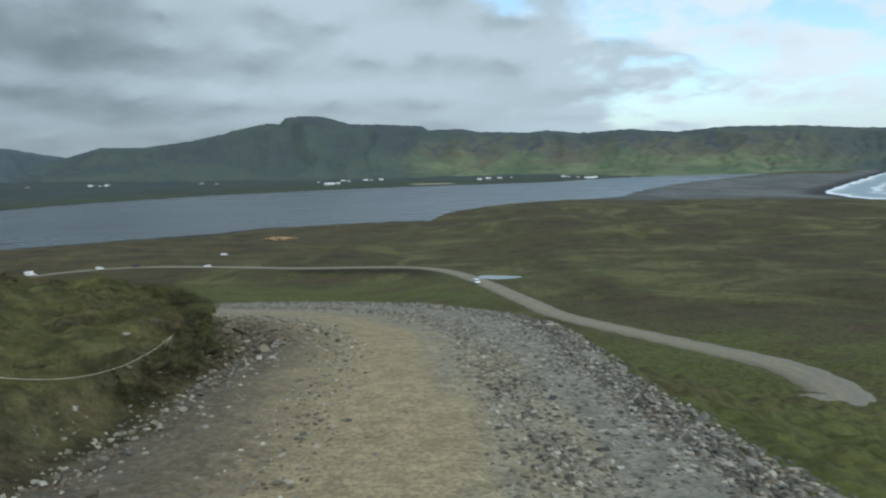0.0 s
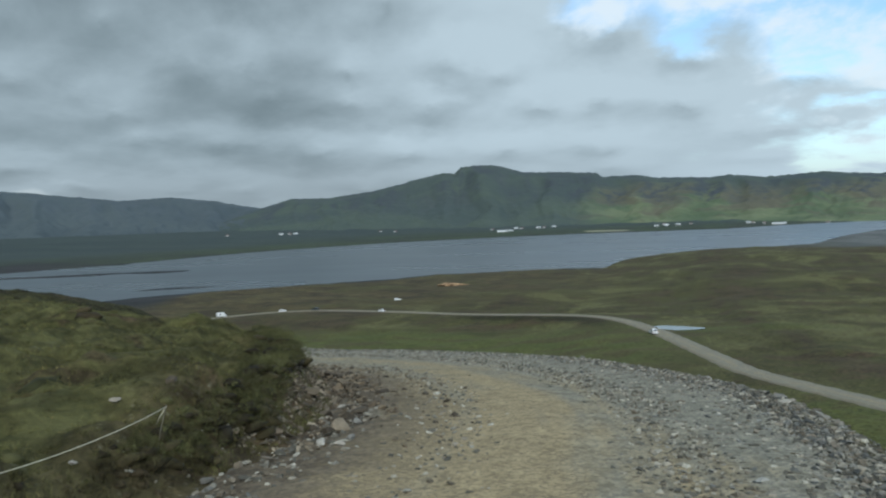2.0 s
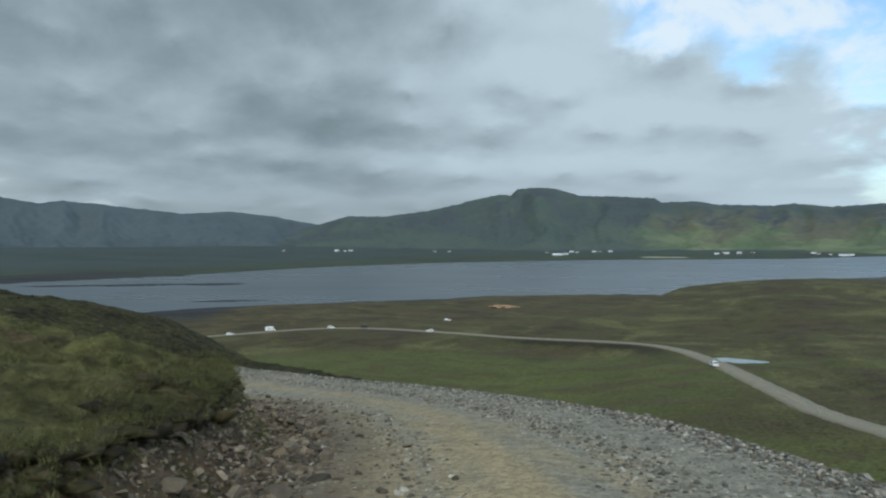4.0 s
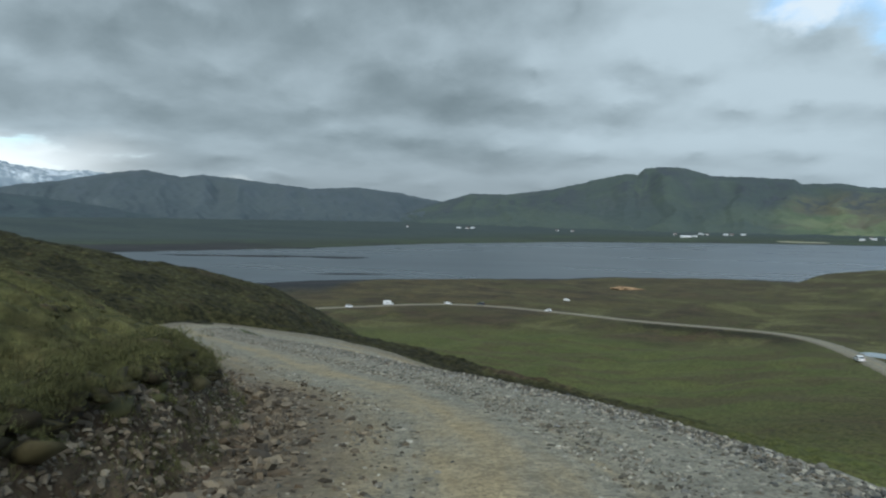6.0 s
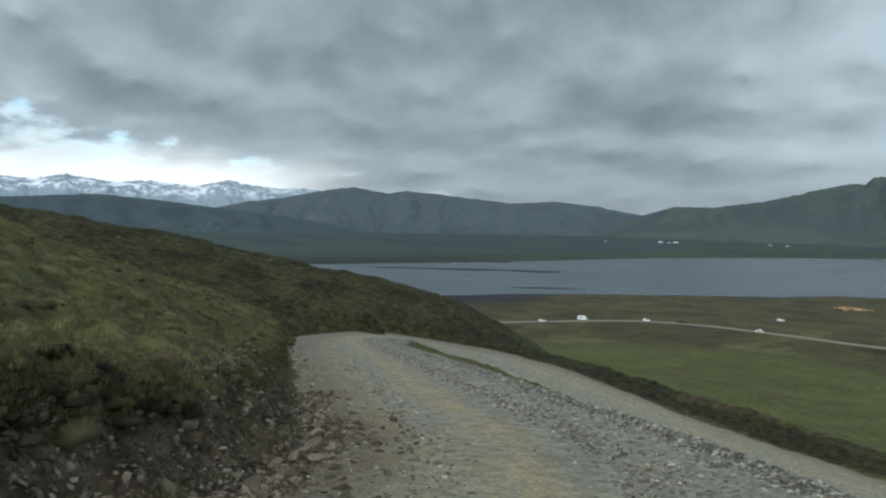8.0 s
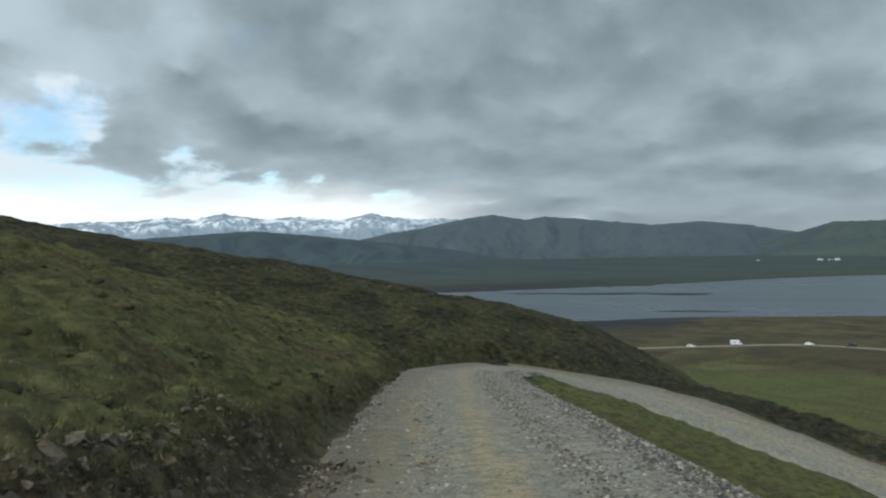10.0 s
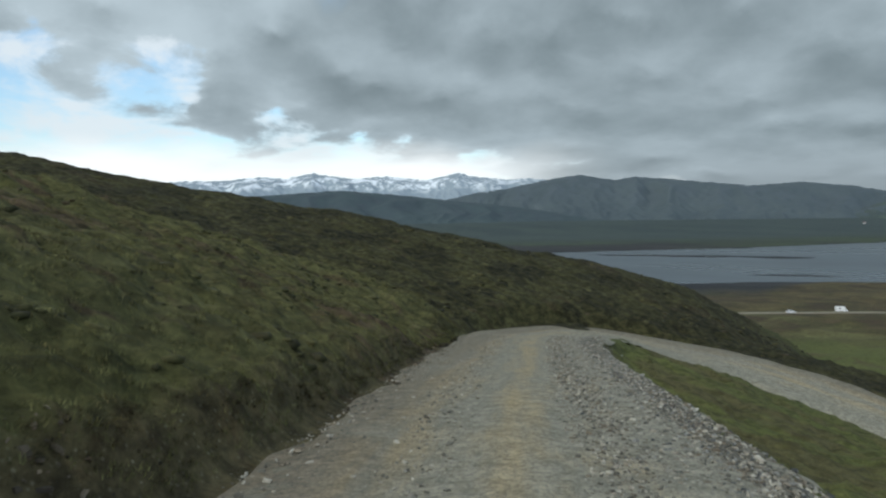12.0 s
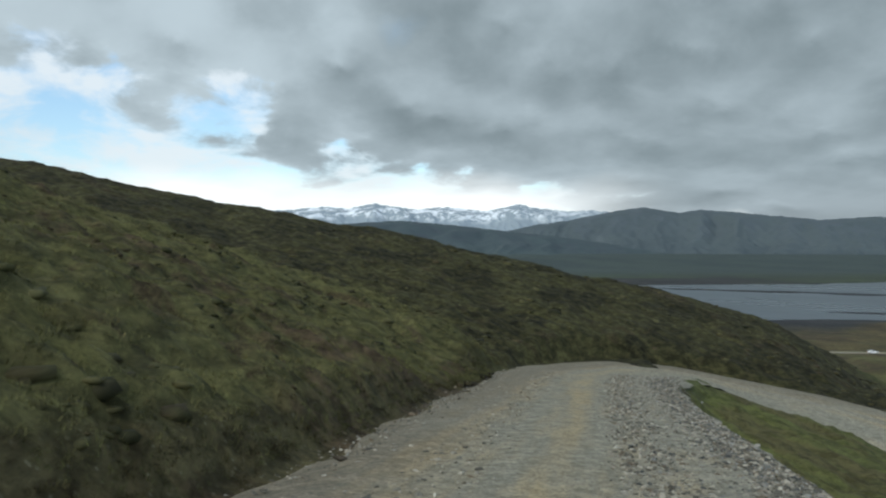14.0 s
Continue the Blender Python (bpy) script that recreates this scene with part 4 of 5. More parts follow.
def build_gravel():
    rng = np.random.RandomState(7)
    # small flat chips over the whole road, thickest on its outer half
    n = 68000
    s = 1.5 + 84 * rng.rand(n) ** 1.25
    d = np.where(rng.rand(n) < 0.45, rng.uniform(-3.4, 3.5, n), np.where(rng.rand(n) < 0.86, -3.5 + np.abs(rng.normal(0, 1.5, n)), 3.4 - np.abs(rng.normal(0, 0.8, n))))
    keep = rng.rand(n) < np.where((d > -0.6) & (d < 2.0), 0.55, 1.0) * np.where(d > 2.0, 0.35, 1.0)
    s, d = s[keep], d[keep]
    x, y, z = beside_road(s, d)
    size = np.exp(rng.normal(-3.40, 0.46, len(x))) * np.where(d < -1.8, 1.2, 1.0)
    me = scatter_mesh("gravel", SLABS, x, y, z, np.clip(size, 0.014, 0.085), rng, flat=True, lean=0.25)
    stuff("gravel", me, PEBBLE, "loose grey and tan gravel over the road", "gravel")
    # pale flat stones strewn on the dirt at the grass edge
    n = 620
    s, d = rng.uniform(2, 19, n), HALF + 0.35 - np.abs(rng.normal(0, 0.7, n)) + 0.5 * (rng.rand(n) < 0.3)
    x, y, z = beside_road(s, d)
    me = scatter_mesh("edge_stones", SLABS, x, y, z, np.clip(np.exp(rng.normal(-3.15, 0.45, n)), 0.02, 0.11), rng, flat=True, lean=0.25)
    stuff("edge_stones", me, mat_stone("edge_stone", (0.105, 0.098, 0.078), (0.420, 0.395, 0.315)), "pale flat stones strewn along the grass edge", "stones")
    # coarse rubble under the cut bank
    n = 13000
    s = rng.uniform(15, 46, n)
    d = np.where(rng.rand(n) < 0.6, HALF + rng.uniform(-0.3, 1.55, n), HALF + 0.2 - np.abs(rng.normal(0, 0.85, n)))
    keep = rng.rand(n) < np.interp(s, [15, 20, 24, 38, 46], [0.05, 0.35, 1, 1, 0.3])
    s, d = s[keep], d[keep]
    n = len(s)
    x, y, z = beside_road(s, d)
    size = np.clip(np.exp(rng.normal(-3.15, 0.58, n)), 0.018, 0.22)
    me = scatter_mesh("bank_rubble", SLABS, x, y, z, size, rng, flat=True, lean=0.45)
    stuff("bank_rubble", me, RUBBLE, "brown broken stones spilling from the cut bank", "rubble")
    # pale slabs washed out just under the turf
    n = 1500
    s = rng.uniform(15, 34, n)
    d = HALF + np.interp(s, [14, 20, 28, 34], [0.35, 0.75, 0.95, 0.7]) + rng.normal(0, 0.33, n)
    x, y, z = beside_road(s, d)
    me = scatter_mesh("bank_slabs", SLABS, x, y, z, np.clip(np.exp(rng.normal(-3.05, 0.45, n)), 0.025, 0.15), rng, flat=True, lean=0.6)
    stuff("bank_slabs", me, mat_stone("bank_slab", (0.075, 0.061, 0.042), (0.370, 0.315, 0.225)), "pale brown slabs washed out under the turf", "rubble")
    # grey chips heaped along the outer shoulder
    n = 24000
    s = rng.uniform(2, 84, n)
    d = -HALF + rng.normal(0.35, 0.62, n)
    x, y, z = beside_road(s, d)
    size = np.clip(np.exp(rng.normal(-3.50, 0.46, n)), 0.016, 0.11)
    me = scatter_mesh("shoulder_stones", SLABS, x, y, z, size, rng, flat=True, lean=0.4)
    stuff("shoulder_stones", me, mat_stone("shoulder_stone", (0.058, 0.060, 0.055), (0.310, 0.305, 0.272)), "grey broken stones heaped on the outer shoulder", "stones")


def build_rocks():
    rng = np.random.RandomState(11)
    meshes = []
    for k in range(8):
        vs, fs = lump(2, 70 + k, 0.52, 0.3)
        me = bpy.data.meshes.new("rock")
        me.from_pydata(vs.tolist(), [], fs.tolist())
        me.materials.append(ROCK)
        brown = me.copy()
        brown.materials.clear()
        brown.materials.append(BROWN_ROCK)
        meshes.append((me, brown))

    def place(s, d, size, brown, label, group):
        x, y, z = beside_road(np.array([s]), np.array([d]))
        ob = new("rock", meshes[rng.randint(8)][int(brown)])
        sc = size * rng.uniform(0.8, 1.2, 3)
        ob.matrix_world = Matrix.LocRotScale((x[0], y[0], z[0] + 0.14 * size), Euler((rng.normal(0, 0.3), rng.normal(0, 0.3), rng.uniform(0, 6.28))), sc)
        tagged(ob, label, "rock", group)

    for _ in range(48):
        s = rng.uniform(2, 74)
        place(s, -HALF - rng.uniform(-0.25, 0.45), rng.uniform(0.09, 0.20), False, "pale angular rock on the road's gravel shoulder", "rocks on the shoulder")
    for _ in range(16):                                       # the heap where the shoulder is highest
        place(rng.uniform(17, 22), -HALF - rng.uniform(-0.1, 0.5), rng.uniform(0.16, 0.30), False, "pale angular rock on the road's gravel shoulder", "rocks on the shoulder")
    for _ in range(84):
        s = rng.uniform(16, 42)
        place(s, HALF + rng.uniform(-0.5, 1.3), rng.uniform(0.12, 0.40), True, "brown weathered rock bedded in the cut bank", "rocks in the bank")
    for _ in range(30):
        s = rng.uniform(2, 21)
        place(s, HALF + rng.uniform(-0.7, 0.35), rng.uniform(0.08, 0.24), rng.rand() < 0.4, "loose stone beside the gravel road's grassy edge", "stones at the grass edge")
    for _ in range(22):
        s = rng.uniform(44, 76)
        place(s, HALF + rng.uniform(-0.5, 0.5), rng.uniform(0.08, 0.22), True, "small brown stone at the foot of the slope", "stones at the slope")
    for s, d, size in ((14.35, 4.85, 0.13), (12.6, 4.2, 0.12), (24.0, -7.3, 0.5), (25.5, -8.3, 0.34), (21.0, -6.0, 0.25), (9.0, -6.2, 0.22)):
        place(s, d, size, False, "pale boulder lying alone in the grass", "boulders in the grass")


def blade_tuft(seed, blades, width, spread):
    """Verts and triangles of a tuft about 1 high."""
    r = np.random.RandomState(seed)
    v, f = [], []
    for i in range(blades):
        a, b = r.uniform(0, math.tau), r.uniform(0, math.tau)
        bx, by = spread * r.uniform(0, 1) * math.cos(b), spread * r.uniform(0, 1) * math.sin(b)
        h, out = r.uniform(0.5, 1.0), r.uniform(0.2, 0.8)
        dx, dy = math.cos(a), math.sin(a)
        v += [(bx - dy * width, by + dx * width, -0.1), (bx + dy * width, by - dx * width, -0.1), (bx + dx * out, by + dy * out, h)]
        f.append((3 * i, 3 * i + 1, 3 * i + 2))
    return np.array(v, float), np.array(f)


def build_grass():
    rng = np.random.RandomState(23)
    tufts = [blade_tuft(k, 11, 0.045, 1.3) for k in range(6)]

    def patch(name, n, s0, s1, d0, d1, power, lo, hi, material, label):
        s = rng.uniform(s0, s1, n)
        d = d0 + (d1 - d0) * rng.rand(n) ** power
        x, y, z = beside_road(s, d)
        real = height(x, y)[1]
        ok = (np.abs(real) > HALF + 0.35)
        mask = waves(x, y, 2.6, 31) + 0.6 * waves(x, y, 0.9, 32) + rng.normal(0, 0.35, n) > -0.35
        ok &= mask & ~on_spur(x, y)
        x, y, z = x[ok], y[ok], z[ok]
        size = rng.uniform(lo, hi, len(x)) * (1 + 0.35 * waves(x, y, 3.2, 33))
        me = scatter_mesh(name, tufts, x, y, z - 0.01, size, rng, sink=0.5, stretch=0.2, lean=0.25)
        stuff(name, me, material, label, "grass")

    patch("grass", 28000, -2, 18, HALF + 0.3, 12, 1.5, 0.03, 0.075, BANK, "short moor grass on the bank above the road")
    patch("grass", 20000, 17, 30, HALF + 0.3, 12, 1.5, 0.03, 0.075, GRASS, "short moor grass on the bank above the road")
    patch("grass", 52000, 26, 92, HALF + 0.5, 22, 1.35, 0.04, 0.11, SLOPE, "tussocky grass on the slope above the road")
    patch("grass", 20000, 2, 80, -HALF - 0.6, -14, 1.3, 0.04, 0.09, FIELD, "short grass below the road's shoulder")
    patch("dry_grass", 12000, -2, 92, HALF + 0.8, 20, 1.0, 0.03, 0.09, DRY, "bleached dry grass among the green")
    # dark heath hummocks on the slopes
    n = 26000
    s, d = rng.uniform(6, 100, n), HALF + 0.9 + 26 * rng.rand(n) ** 1.15
    x, y, z = beside_road(s, d)
    ok = (waves(x, y, 3.2, 41) + 0.5 * waves(x, y, 9.0, 44) + rng.normal(0, 0.40, n) > 0.82) & (np.abs(height(x, y)[1]) > HALF + 1.0) & ~on_spur(x, y)
    x, y, z, s = x[ok], y[ok], z[ok], s[ok]
    size = np.clip(np.exp(rng.normal(-1.45, 0.42, len(x))), 0.10, 0.62) * np.interp(s, [8, 26], [0.7, 1.0])
    me = scatter_mesh("heath", [(v * (1.15, 1.15, 0.8), f) for v, f in CHIPS], x, y, z, size, rng, sink=0.80, stretch=0.35, lean=0.2)
    stuff("heath", me, HEATHER, "dark heath hummocks on the hillside", "heath")
    # coarse tussocks
    clumps = [blade_tuft(60 + k, 26, 0.08, 2.4) for k in range(6)]
    n = 17000
    s, d = rng.uniform(4, 96, n), HALF + 1.0 + 24 * rng.rand(n) ** 1.2
    x, y, z = beside_road(s, d)
    ok = (waves(x, y, 2.4, 43) + rng.normal(0, 0.5, n) > -0.1) & (np.abs(height(x, y)[1]) > HALF + 0.9) & ~on_spur(x, y)
    x, y, z, s = x[ok], y[ok], z[ok], s[ok]
    me = scatter_mesh("tussocks", clumps, x, y, z, rng.uniform(0.045, 0.105, len(x)) * np.interp(s, [10, 30], [0.65, 1.0]), rng, sink=0.5, stretch=0.3, lean=0.3)
    stuff("tussocks", me, HUMMOCK, "coarse olive tussocks on the hillside", "grass")
    # the same on the far spur, larger and thinner
    n = 9500
    x, y = rng.uniform(-105, -45, n), rng.uniform(40, 135, n)
    z, dist, _ = height(x, y)
    ok = (np.abs(dist) > HALF + 1.5) & (z > -24) & (waves(x, y, 6.0, 42) + rng.normal(0, 0.5, n) > 0.0) & (y + 0.4 * x > 30)
    x, y, z = x[ok], y[ok], z[ok]
    size = np.exp(rng.normal(-0.75, 0.42, len(x)))
    me = scatter_mesh("heath", [(v * (1, 1, 0.7), f) for v, f in CHIPS], x, y, z, np.clip(size, 0.18, 1.1), rng, sink=0.86, stretch=0.4, lean=0.15)
    stuff("heath", me, DARK_HEATH, "dark heath hummocks on the spur beyond the bend", "heath")


def build_turf():
    """Turf that hangs over the lip of the cut bank: dark peat below, grass above."""
    rng = np.random.RandomState(29)
    n = 2400
    s = np.where(rng.rand(n) < 0.76, rng.uniform(11, 34, n), rng.uniform(32, 90, n))
    s = s[rng.rand(n) < np.interp(s, [11, 19, 23], [0.25, 0.5, 1.0])]
    n = len(s)
    lip = np.interp(s, [10, 14, 20, 28, 38, 60, 90], [0.55, 0.75, 1.45, 1.65, 1.2, 0.55, 0.6])
    d = HALF + lip + rng.normal(0, 0.15, n)
    x, y, z = beside_road(s, d)
    size = rng.uniform(0.12, 0.30, n) * np.interp(s, [10, 15, 20, 28, 36, 90], [0.45, 0.95, 1.25, 1.1, 0.38, 0.3])
    me = scatter_mesh("turf", STONES, x, y, z, size, rng, sink=0.62, stretch=0.4, lean=0.3)
    stuff("turf", me, TURF, "dark overhanging turf along the cut bank", "turf")
    tufts = [blade_tuft(90 + k, 14, 0.04, 1.0) for k in range(5)]
    hang = 6
    xr, yr = np.repeat(x, hang) + rng.normal(0, 0.09, n * hang), np.repeat(y, hang) + rng.normal(0, 0.09, n * hang)
    zr = np.repeat(z, hang) + rng.uniform(-0.02, 0.18, n * hang) * np.repeat(size, hang) * 2
    me = scatter_mesh("turf_roots", tufts, xr, yr, zr, rng.uniform(0.04, 0.09, n * hang), rng, sink=0.5, stretch=0.3, lean=1.2)
    stuff("turf_roots", me, ROOTS, "matted dark roots and dead grass under the turf", "turf")
    # larger mats that hang out over the hollow under the lip
    k = 480
    sm = np.concatenate([rng.uniform(13, 21, 90), rng.uniform(20, 34, k - 150), rng.uniform(NOSE - 7, NOSE + 1, 60)])
    dm = HALF + np.interp(sm, [12, 15, 20, 28, 34, 60], [0.55, 0.75, 1.25, 1.45, 1.2, 0.35]) + rng.normal(0.05, 0.16, k)
    xm, ym, zm = beside_road(sm, dm)
    over = np.interp(sm, [13, 18, 22, 34, 60], [0.05, 0.14, 0.22, 0.10, 0.12])
    me = scatter_mesh("turf_mats", [(v * (1.5, 1.2, 0.75), f) for v, f in STONES], xm, ym, zm + over, rng.uniform(0.26, 0.52, k) * np.interp(sm, [13, 19, 34], [0.6, 1, 0.9]), rng, sink=0.55, stretch=0.3, lean=0.25)
    stuff("turf_mats", me, TURF, "thick dark mats of turf over a hollow bank", "turf")
    xg, yg = np.repeat(xm, 14) + rng.normal(0, 0.15, k * 14), np.repeat(ym, 14) + rng.normal(0, 0.15, k * 14)
    zg = np.repeat(zm + over + 0.10, 14) + rng.normal(0, 0.03, k * 14)
    me = scatter_mesh("turf_grass", tufts, xg, yg, zg, rng.uniform(0.04, 0.09, k * 14), rng, sink=0.5, stretch=0.2, lean=0.6)
    stuff("turf_grass", me, GRASS, "long grass hanging from the turf lip", "grass")
    m = 5
    _, side = road_frame(s)
    back = rng.uniform(0.02, 0.45, n * m)
    xs, ys = np.repeat(x, m) + np.repeat(side[:, 0], m) * back + rng.normal(0, 0.10, n * m), np.repeat(y, m) + np.repeat(side[:, 1], m) * back + rng.normal(0, 0.10, n * m)
    zs = np.maximum(ground_z(xs, ys), np.repeat(z + 0.20 * size, m) - 0.25 * back)
    long = rng.uniform(0.03, 0.075, n * m) * np.repeat(np.interp(s, [10, 22, 90], [0.5, 1, 0.9]), m)
    me = scatter_mesh("turf_grass", tufts, xs, ys, zs, long, rng, sink=0.5, stretch=0.2, lean=0.7)
    stuff("turf_grass", me, GRASS, "long grass hanging from the turf lip", "grass")


build_gravel()
build_rocks()
build_grass()
build_turf()

# ---- made things ----


def plain(name, color, rough=0.6, metal=0.0, grain=12.0, amount=0.3):
    k = Mat(name, rough, 0.5)
    k.b.inputs["Metallic"].default_value = metal
    n = k.noise(grain, 4.0, 0.6)
    k.color(k.mix(amount, color, k.mix(k.step(n, 0.3, 0.7), (0.6, 0.6, 0.6), (1.1, 1.1, 1.1)), "MULTIPLY"))
    return k.m


WOOD, ROPE = plain("weathered_wood", (0.17, 0.15, 0.11), 0.85), plain("pale_rope", (0.55, 0.51, 0.38), 0.9, grain=60.0)
WHITE, DARKPAINT, SILVER = plain("white_paint", (0.80, 0.80, 0.78), 0.35), plain("dark_paint", (0.035, 0.04, 0.045), 0.3), plain("silver_paint", (0.45, 0.46, 0.47), 0.3, 0.4)
GLASS, TYRE = plain("tinted_glass", (0.02, 0.025, 0.03), 0.08), plain("tyre_rubber", (0.02, 0.02, 0.02), 0.9)
RIM = plain("wheel_rim", (0.40, 0.40, 0.41), 0.35, 0.8)
LAMP_RED, LAMP_CLEAR = plain("tail_lamp", (0.35, 0.02, 0.02), 0.3), plain("head_lamp", (0.75, 0.75, 0.72), 0.15)
HOUSE_WALL, DARK_ROOF, GREY_ROOF = plain("white_house_wall", (0.82, 0.82, 0.80), 0.8, grain=0.6), plain("dark_roof", (0.17, 0.12, 0.11), 0.7, grain=0.6), plain("grey_roof", (0.62, 0.63, 0.64), 0.6, grain=0.6)


def part(name, bm, material, parent, label=""):
    me = bpy.data.meshes.new(name)
    bm.to_mesh(me)
    bm.free()
    me.materials.append(material)
    ob = new(name, me)
    ob.parent = parent
    if label:
        ob["label"] = label
    return ob


def box(sx, sy, sz, at=(0, 0, 0), bevel=0.0):
    bm = bmesh.new()
    bmesh.ops.create_cube(bm, size=1.0, matrix=Matrix.Translation(at) @ Matrix.Diagonal((sx, sy, sz, 1)))
    if bevel:
        bmesh.ops.bevel(bm, geom=bm.edges[:], offset=bevel, segments=2, affect="EDGES", profile=0.6)
    return bm


def profile_body(points, width, inset, bevel):
    """A side outline in x and z, swept across y, narrower towards its top by inset."""
    bm = bmesh.new()
    top, low = max(z for _, z in points), min(z for _, z in points)
    rows = []
    for side in (-1, 1):
        rows.append([bm.verts.new((x, side * (width / 2 - inset * (z - low) / (top - low)), z)) for x, z in points])
    bm.faces.new(rows[0][::-1])
    bm.faces.new(rows[1])
    n = len(points)
    for i in range(n):
        bm.faces.new((rows[0][i], rows[0][(i + 1) % n], rows[1][(i + 1) % n], rows[1][i]))
    bmesh.ops.recalc_face_normals(bm, faces=bm.faces[:])
    bmesh.ops.bevel(bm, geom=bm.edges[:], offset=bevel, segments=2, affect="EDGES", profile=0.6)
    return bm


def wheel(parent, x, y, r):
    bm = bmesh.new()
    bmesh.ops.create_cone(bm, cap_ends=True, segments=20, radius1=r, radius2=r, depth=0.22, matrix=Matrix.Translation((x, y, r)) @ pose(0, 0, 0, 90))
    bmesh.ops.bevel(bm, geom=[e for e in bm.edges if len(e.link_faces) == 2 and any(len(f.verts) > 4 for f in e.link_faces)], offset=0.04, segments=2, affect="EDGES")
    tyre = part("wheel", bm, TYRE, parent)
    bm = bmesh.new()
    bmesh.ops.create_cone(bm, cap_ends=True, segments=16, radius1=r * 0.6, radius2=r * 0.5, depth=0.05, matrix=Matrix.Translation((x, y + math.copysign(0.115, y), r)) @ pose(0, 0, 0, -90 if y > 0 else 90))
    part("rim", bm, RIM, tyre)


def car(paint):
    root = new("car")
    length, w = 4.3, 1.78
    part("body", profile_body([(-2.12, 0.32), (-2.15, 0.62), (-2.08, 0.88), (-1.2, 0.94), (1.0, 0.92), (1.95, 0.78), (2.13, 0.55), (2.1, 0.30), (1.75, 0.25), (-1.75, 0.25)], w, 0.06, 0.05), paint, root)
    part("cabin", profile_body([(-1.95, 0.90), (-1.62, 1.36), (-1.1, 1.50), (0.05, 1.50), (0.45, 1.38), (1.1, 0.90)], w - 0.1, 0.22, 0.05), paint, root)
    part("windscreen", profile_body([(0.48, 1.34), (1.02, 0.97), (1.09, 0.97), (0.55, 1.35)], 1.35, 0.12, 0.008), GLASS, root)
    part("rear_window", profile_body([(-1.93, 0.98), (-1.66, 1.32), (-1.70, 1.34), (-1.99, 0.99)], 1.3, 0.12, 0.008), GLASS, root)
    for side in (-1, 1):
        bm = profile_body([(-1.55, 0.97), (-1.38, 1.34), (0.28, 1.36), (0.80, 0.97)], 0.05, 0.0, 0.012)
        bmesh.ops.transform(bm, matrix=Matrix.Translation((0, side * (w / 2 - 0.15), 0)) @ Matrix.Rotation(side * radians(17), 4, "X") @ Matrix.Translation((0, 0, 0)), verts=bm.verts[:])
        bmesh.ops.translate(bm, verts=bm.verts[:], vec=(0, side * 0.34, 0.04))
        part("side_window", bm, GLASS, root)
        part("headlamp", box(0.12, 0.34, 0.14, (2.04, side * 0.62, 0.66), 0.03), LAMP_CLEAR, root)
        part("tail_lamp", box(0.08, 0.28, 0.18, (-2.10, side * 0.66, 0.74), 0.03), LAMP_RED, root)
    for x in (-1.32, 1.36):
        for y in (-0.79, 0.79):
            wheel(root, x, y, 0.32)
    part("front_bumper", box(0.16, 1.6, 0.2, (2.08, 0, 0.40), 0.05), paint, root)
    part("rear_bumper", box(0.16, 1.6, 0.2, (-2.12, 0, 0.42), 0.05), paint, root)
    return root


def camper():
    root = new("camper_van")
    part("body", profile_body([(-3.0, 0.42), (-3.0, 2.55), (-2.8, 2.72), (0.9, 2.75), (1.6, 2.55), (1.75, 1.95), (1.4, 1.85), (1.4, 0.42)], 2.15, 0.05, 0.07), WHITE, root, "white camper body")
    part("cab", profile_body([(1.3, 0.38), (1.3, 1.9), (1.75, 1.88), (2.35, 1.15), (3.0, 0.98), (3.05, 0.5), (2.95, 0.38)], 1.95, 0.12, 0.06), WHITE, root)
    part("windscreen", profile_body([(1.80, 1.80), (2.32, 1.18), (2.38, 1.20), (1.86, 1.84)], 1.6, 0.08, 0.01), GLASS, root, "dark windscreen")
    for side in (-1, 1):
        part("side_window", box(1.1, 0.04, 0.55, (-1.2, side * 1.07, 1.75), 0.015), GLASS, root, "dark side window")
        part("cab_window", box(0.55, 0.04, 0.45, (1.75, side * 0.93, 1.42), 0.015), GLASS, root)
        part("stripe", box(4.2, 0.03, 0.12, (-0.8, side * 1.075, 1.15), 0.01), SILVER, root, "grey stripe")
    for x in (-1.9, 2.2):
        for y in (-0.92, 0.92):
            wheel(root, x, y, 0.36)
    return root


def stand(root, x, y, turn, z=None, size=1.0):
    """Put a thing on the ground or road, turned by degrees to the left of +x."""
    if z is None:
        d, zr, _ = nearest(np.array([x], float), np.array([y], float), 0, len(CURVE))
        z = zr[0] + 0.05 if abs(d[0]) < 2.5 else ground_z(x, y)[0] + 0.02
    root.matrix_world = pose(x, y, z, 0, 0, turn) @ Matrix.Scale(size, 4)
    return root


def build_cars():
    white, dark = car(WHITE), car(DARKPAINT)
    group = "cars on the plain"
    tagged(stand(white, 8.3, 212.0, 104, size=0.85), "white car on the gravel road beside the pond", "car", group)
    tagged(stand(dark, -130.5, 332.2, 172, size=0.85), "dark car on the gravel road by the turn-off", "car", group)
    for x, y, turn, label in ((-174.8, 297.0, 52, "white car following the gravel road across the plain"),
                              (-144.5, 329.0, 25, "white car parked beside the gravel road"),
                              (-96.5, 320.0, 160, "white car on the straight gravel road"),
                              (-105.7, 377.7, 30, "white car parked alone on the brown moor")):
        tagged(copy_thing(white, pose(x, y, stand_z(x, y), 0, 0, turn) @ Matrix.Scale(0.85, 4)), label, "car", group)
    tagged(stand(camper(), -165.5, 313.5, 48, size=0.70), "white camper van with dark windows on the gravel road", "camper van")


def stand_z(x, y):
    d, zr, _ = nearest(np.array([x], float), np.array([y], float), 0, len(CURVE))
    return zr[0] + 0.05 if abs(d[0]) < 2.5 else ground_z(x, y)[0] + 0.02


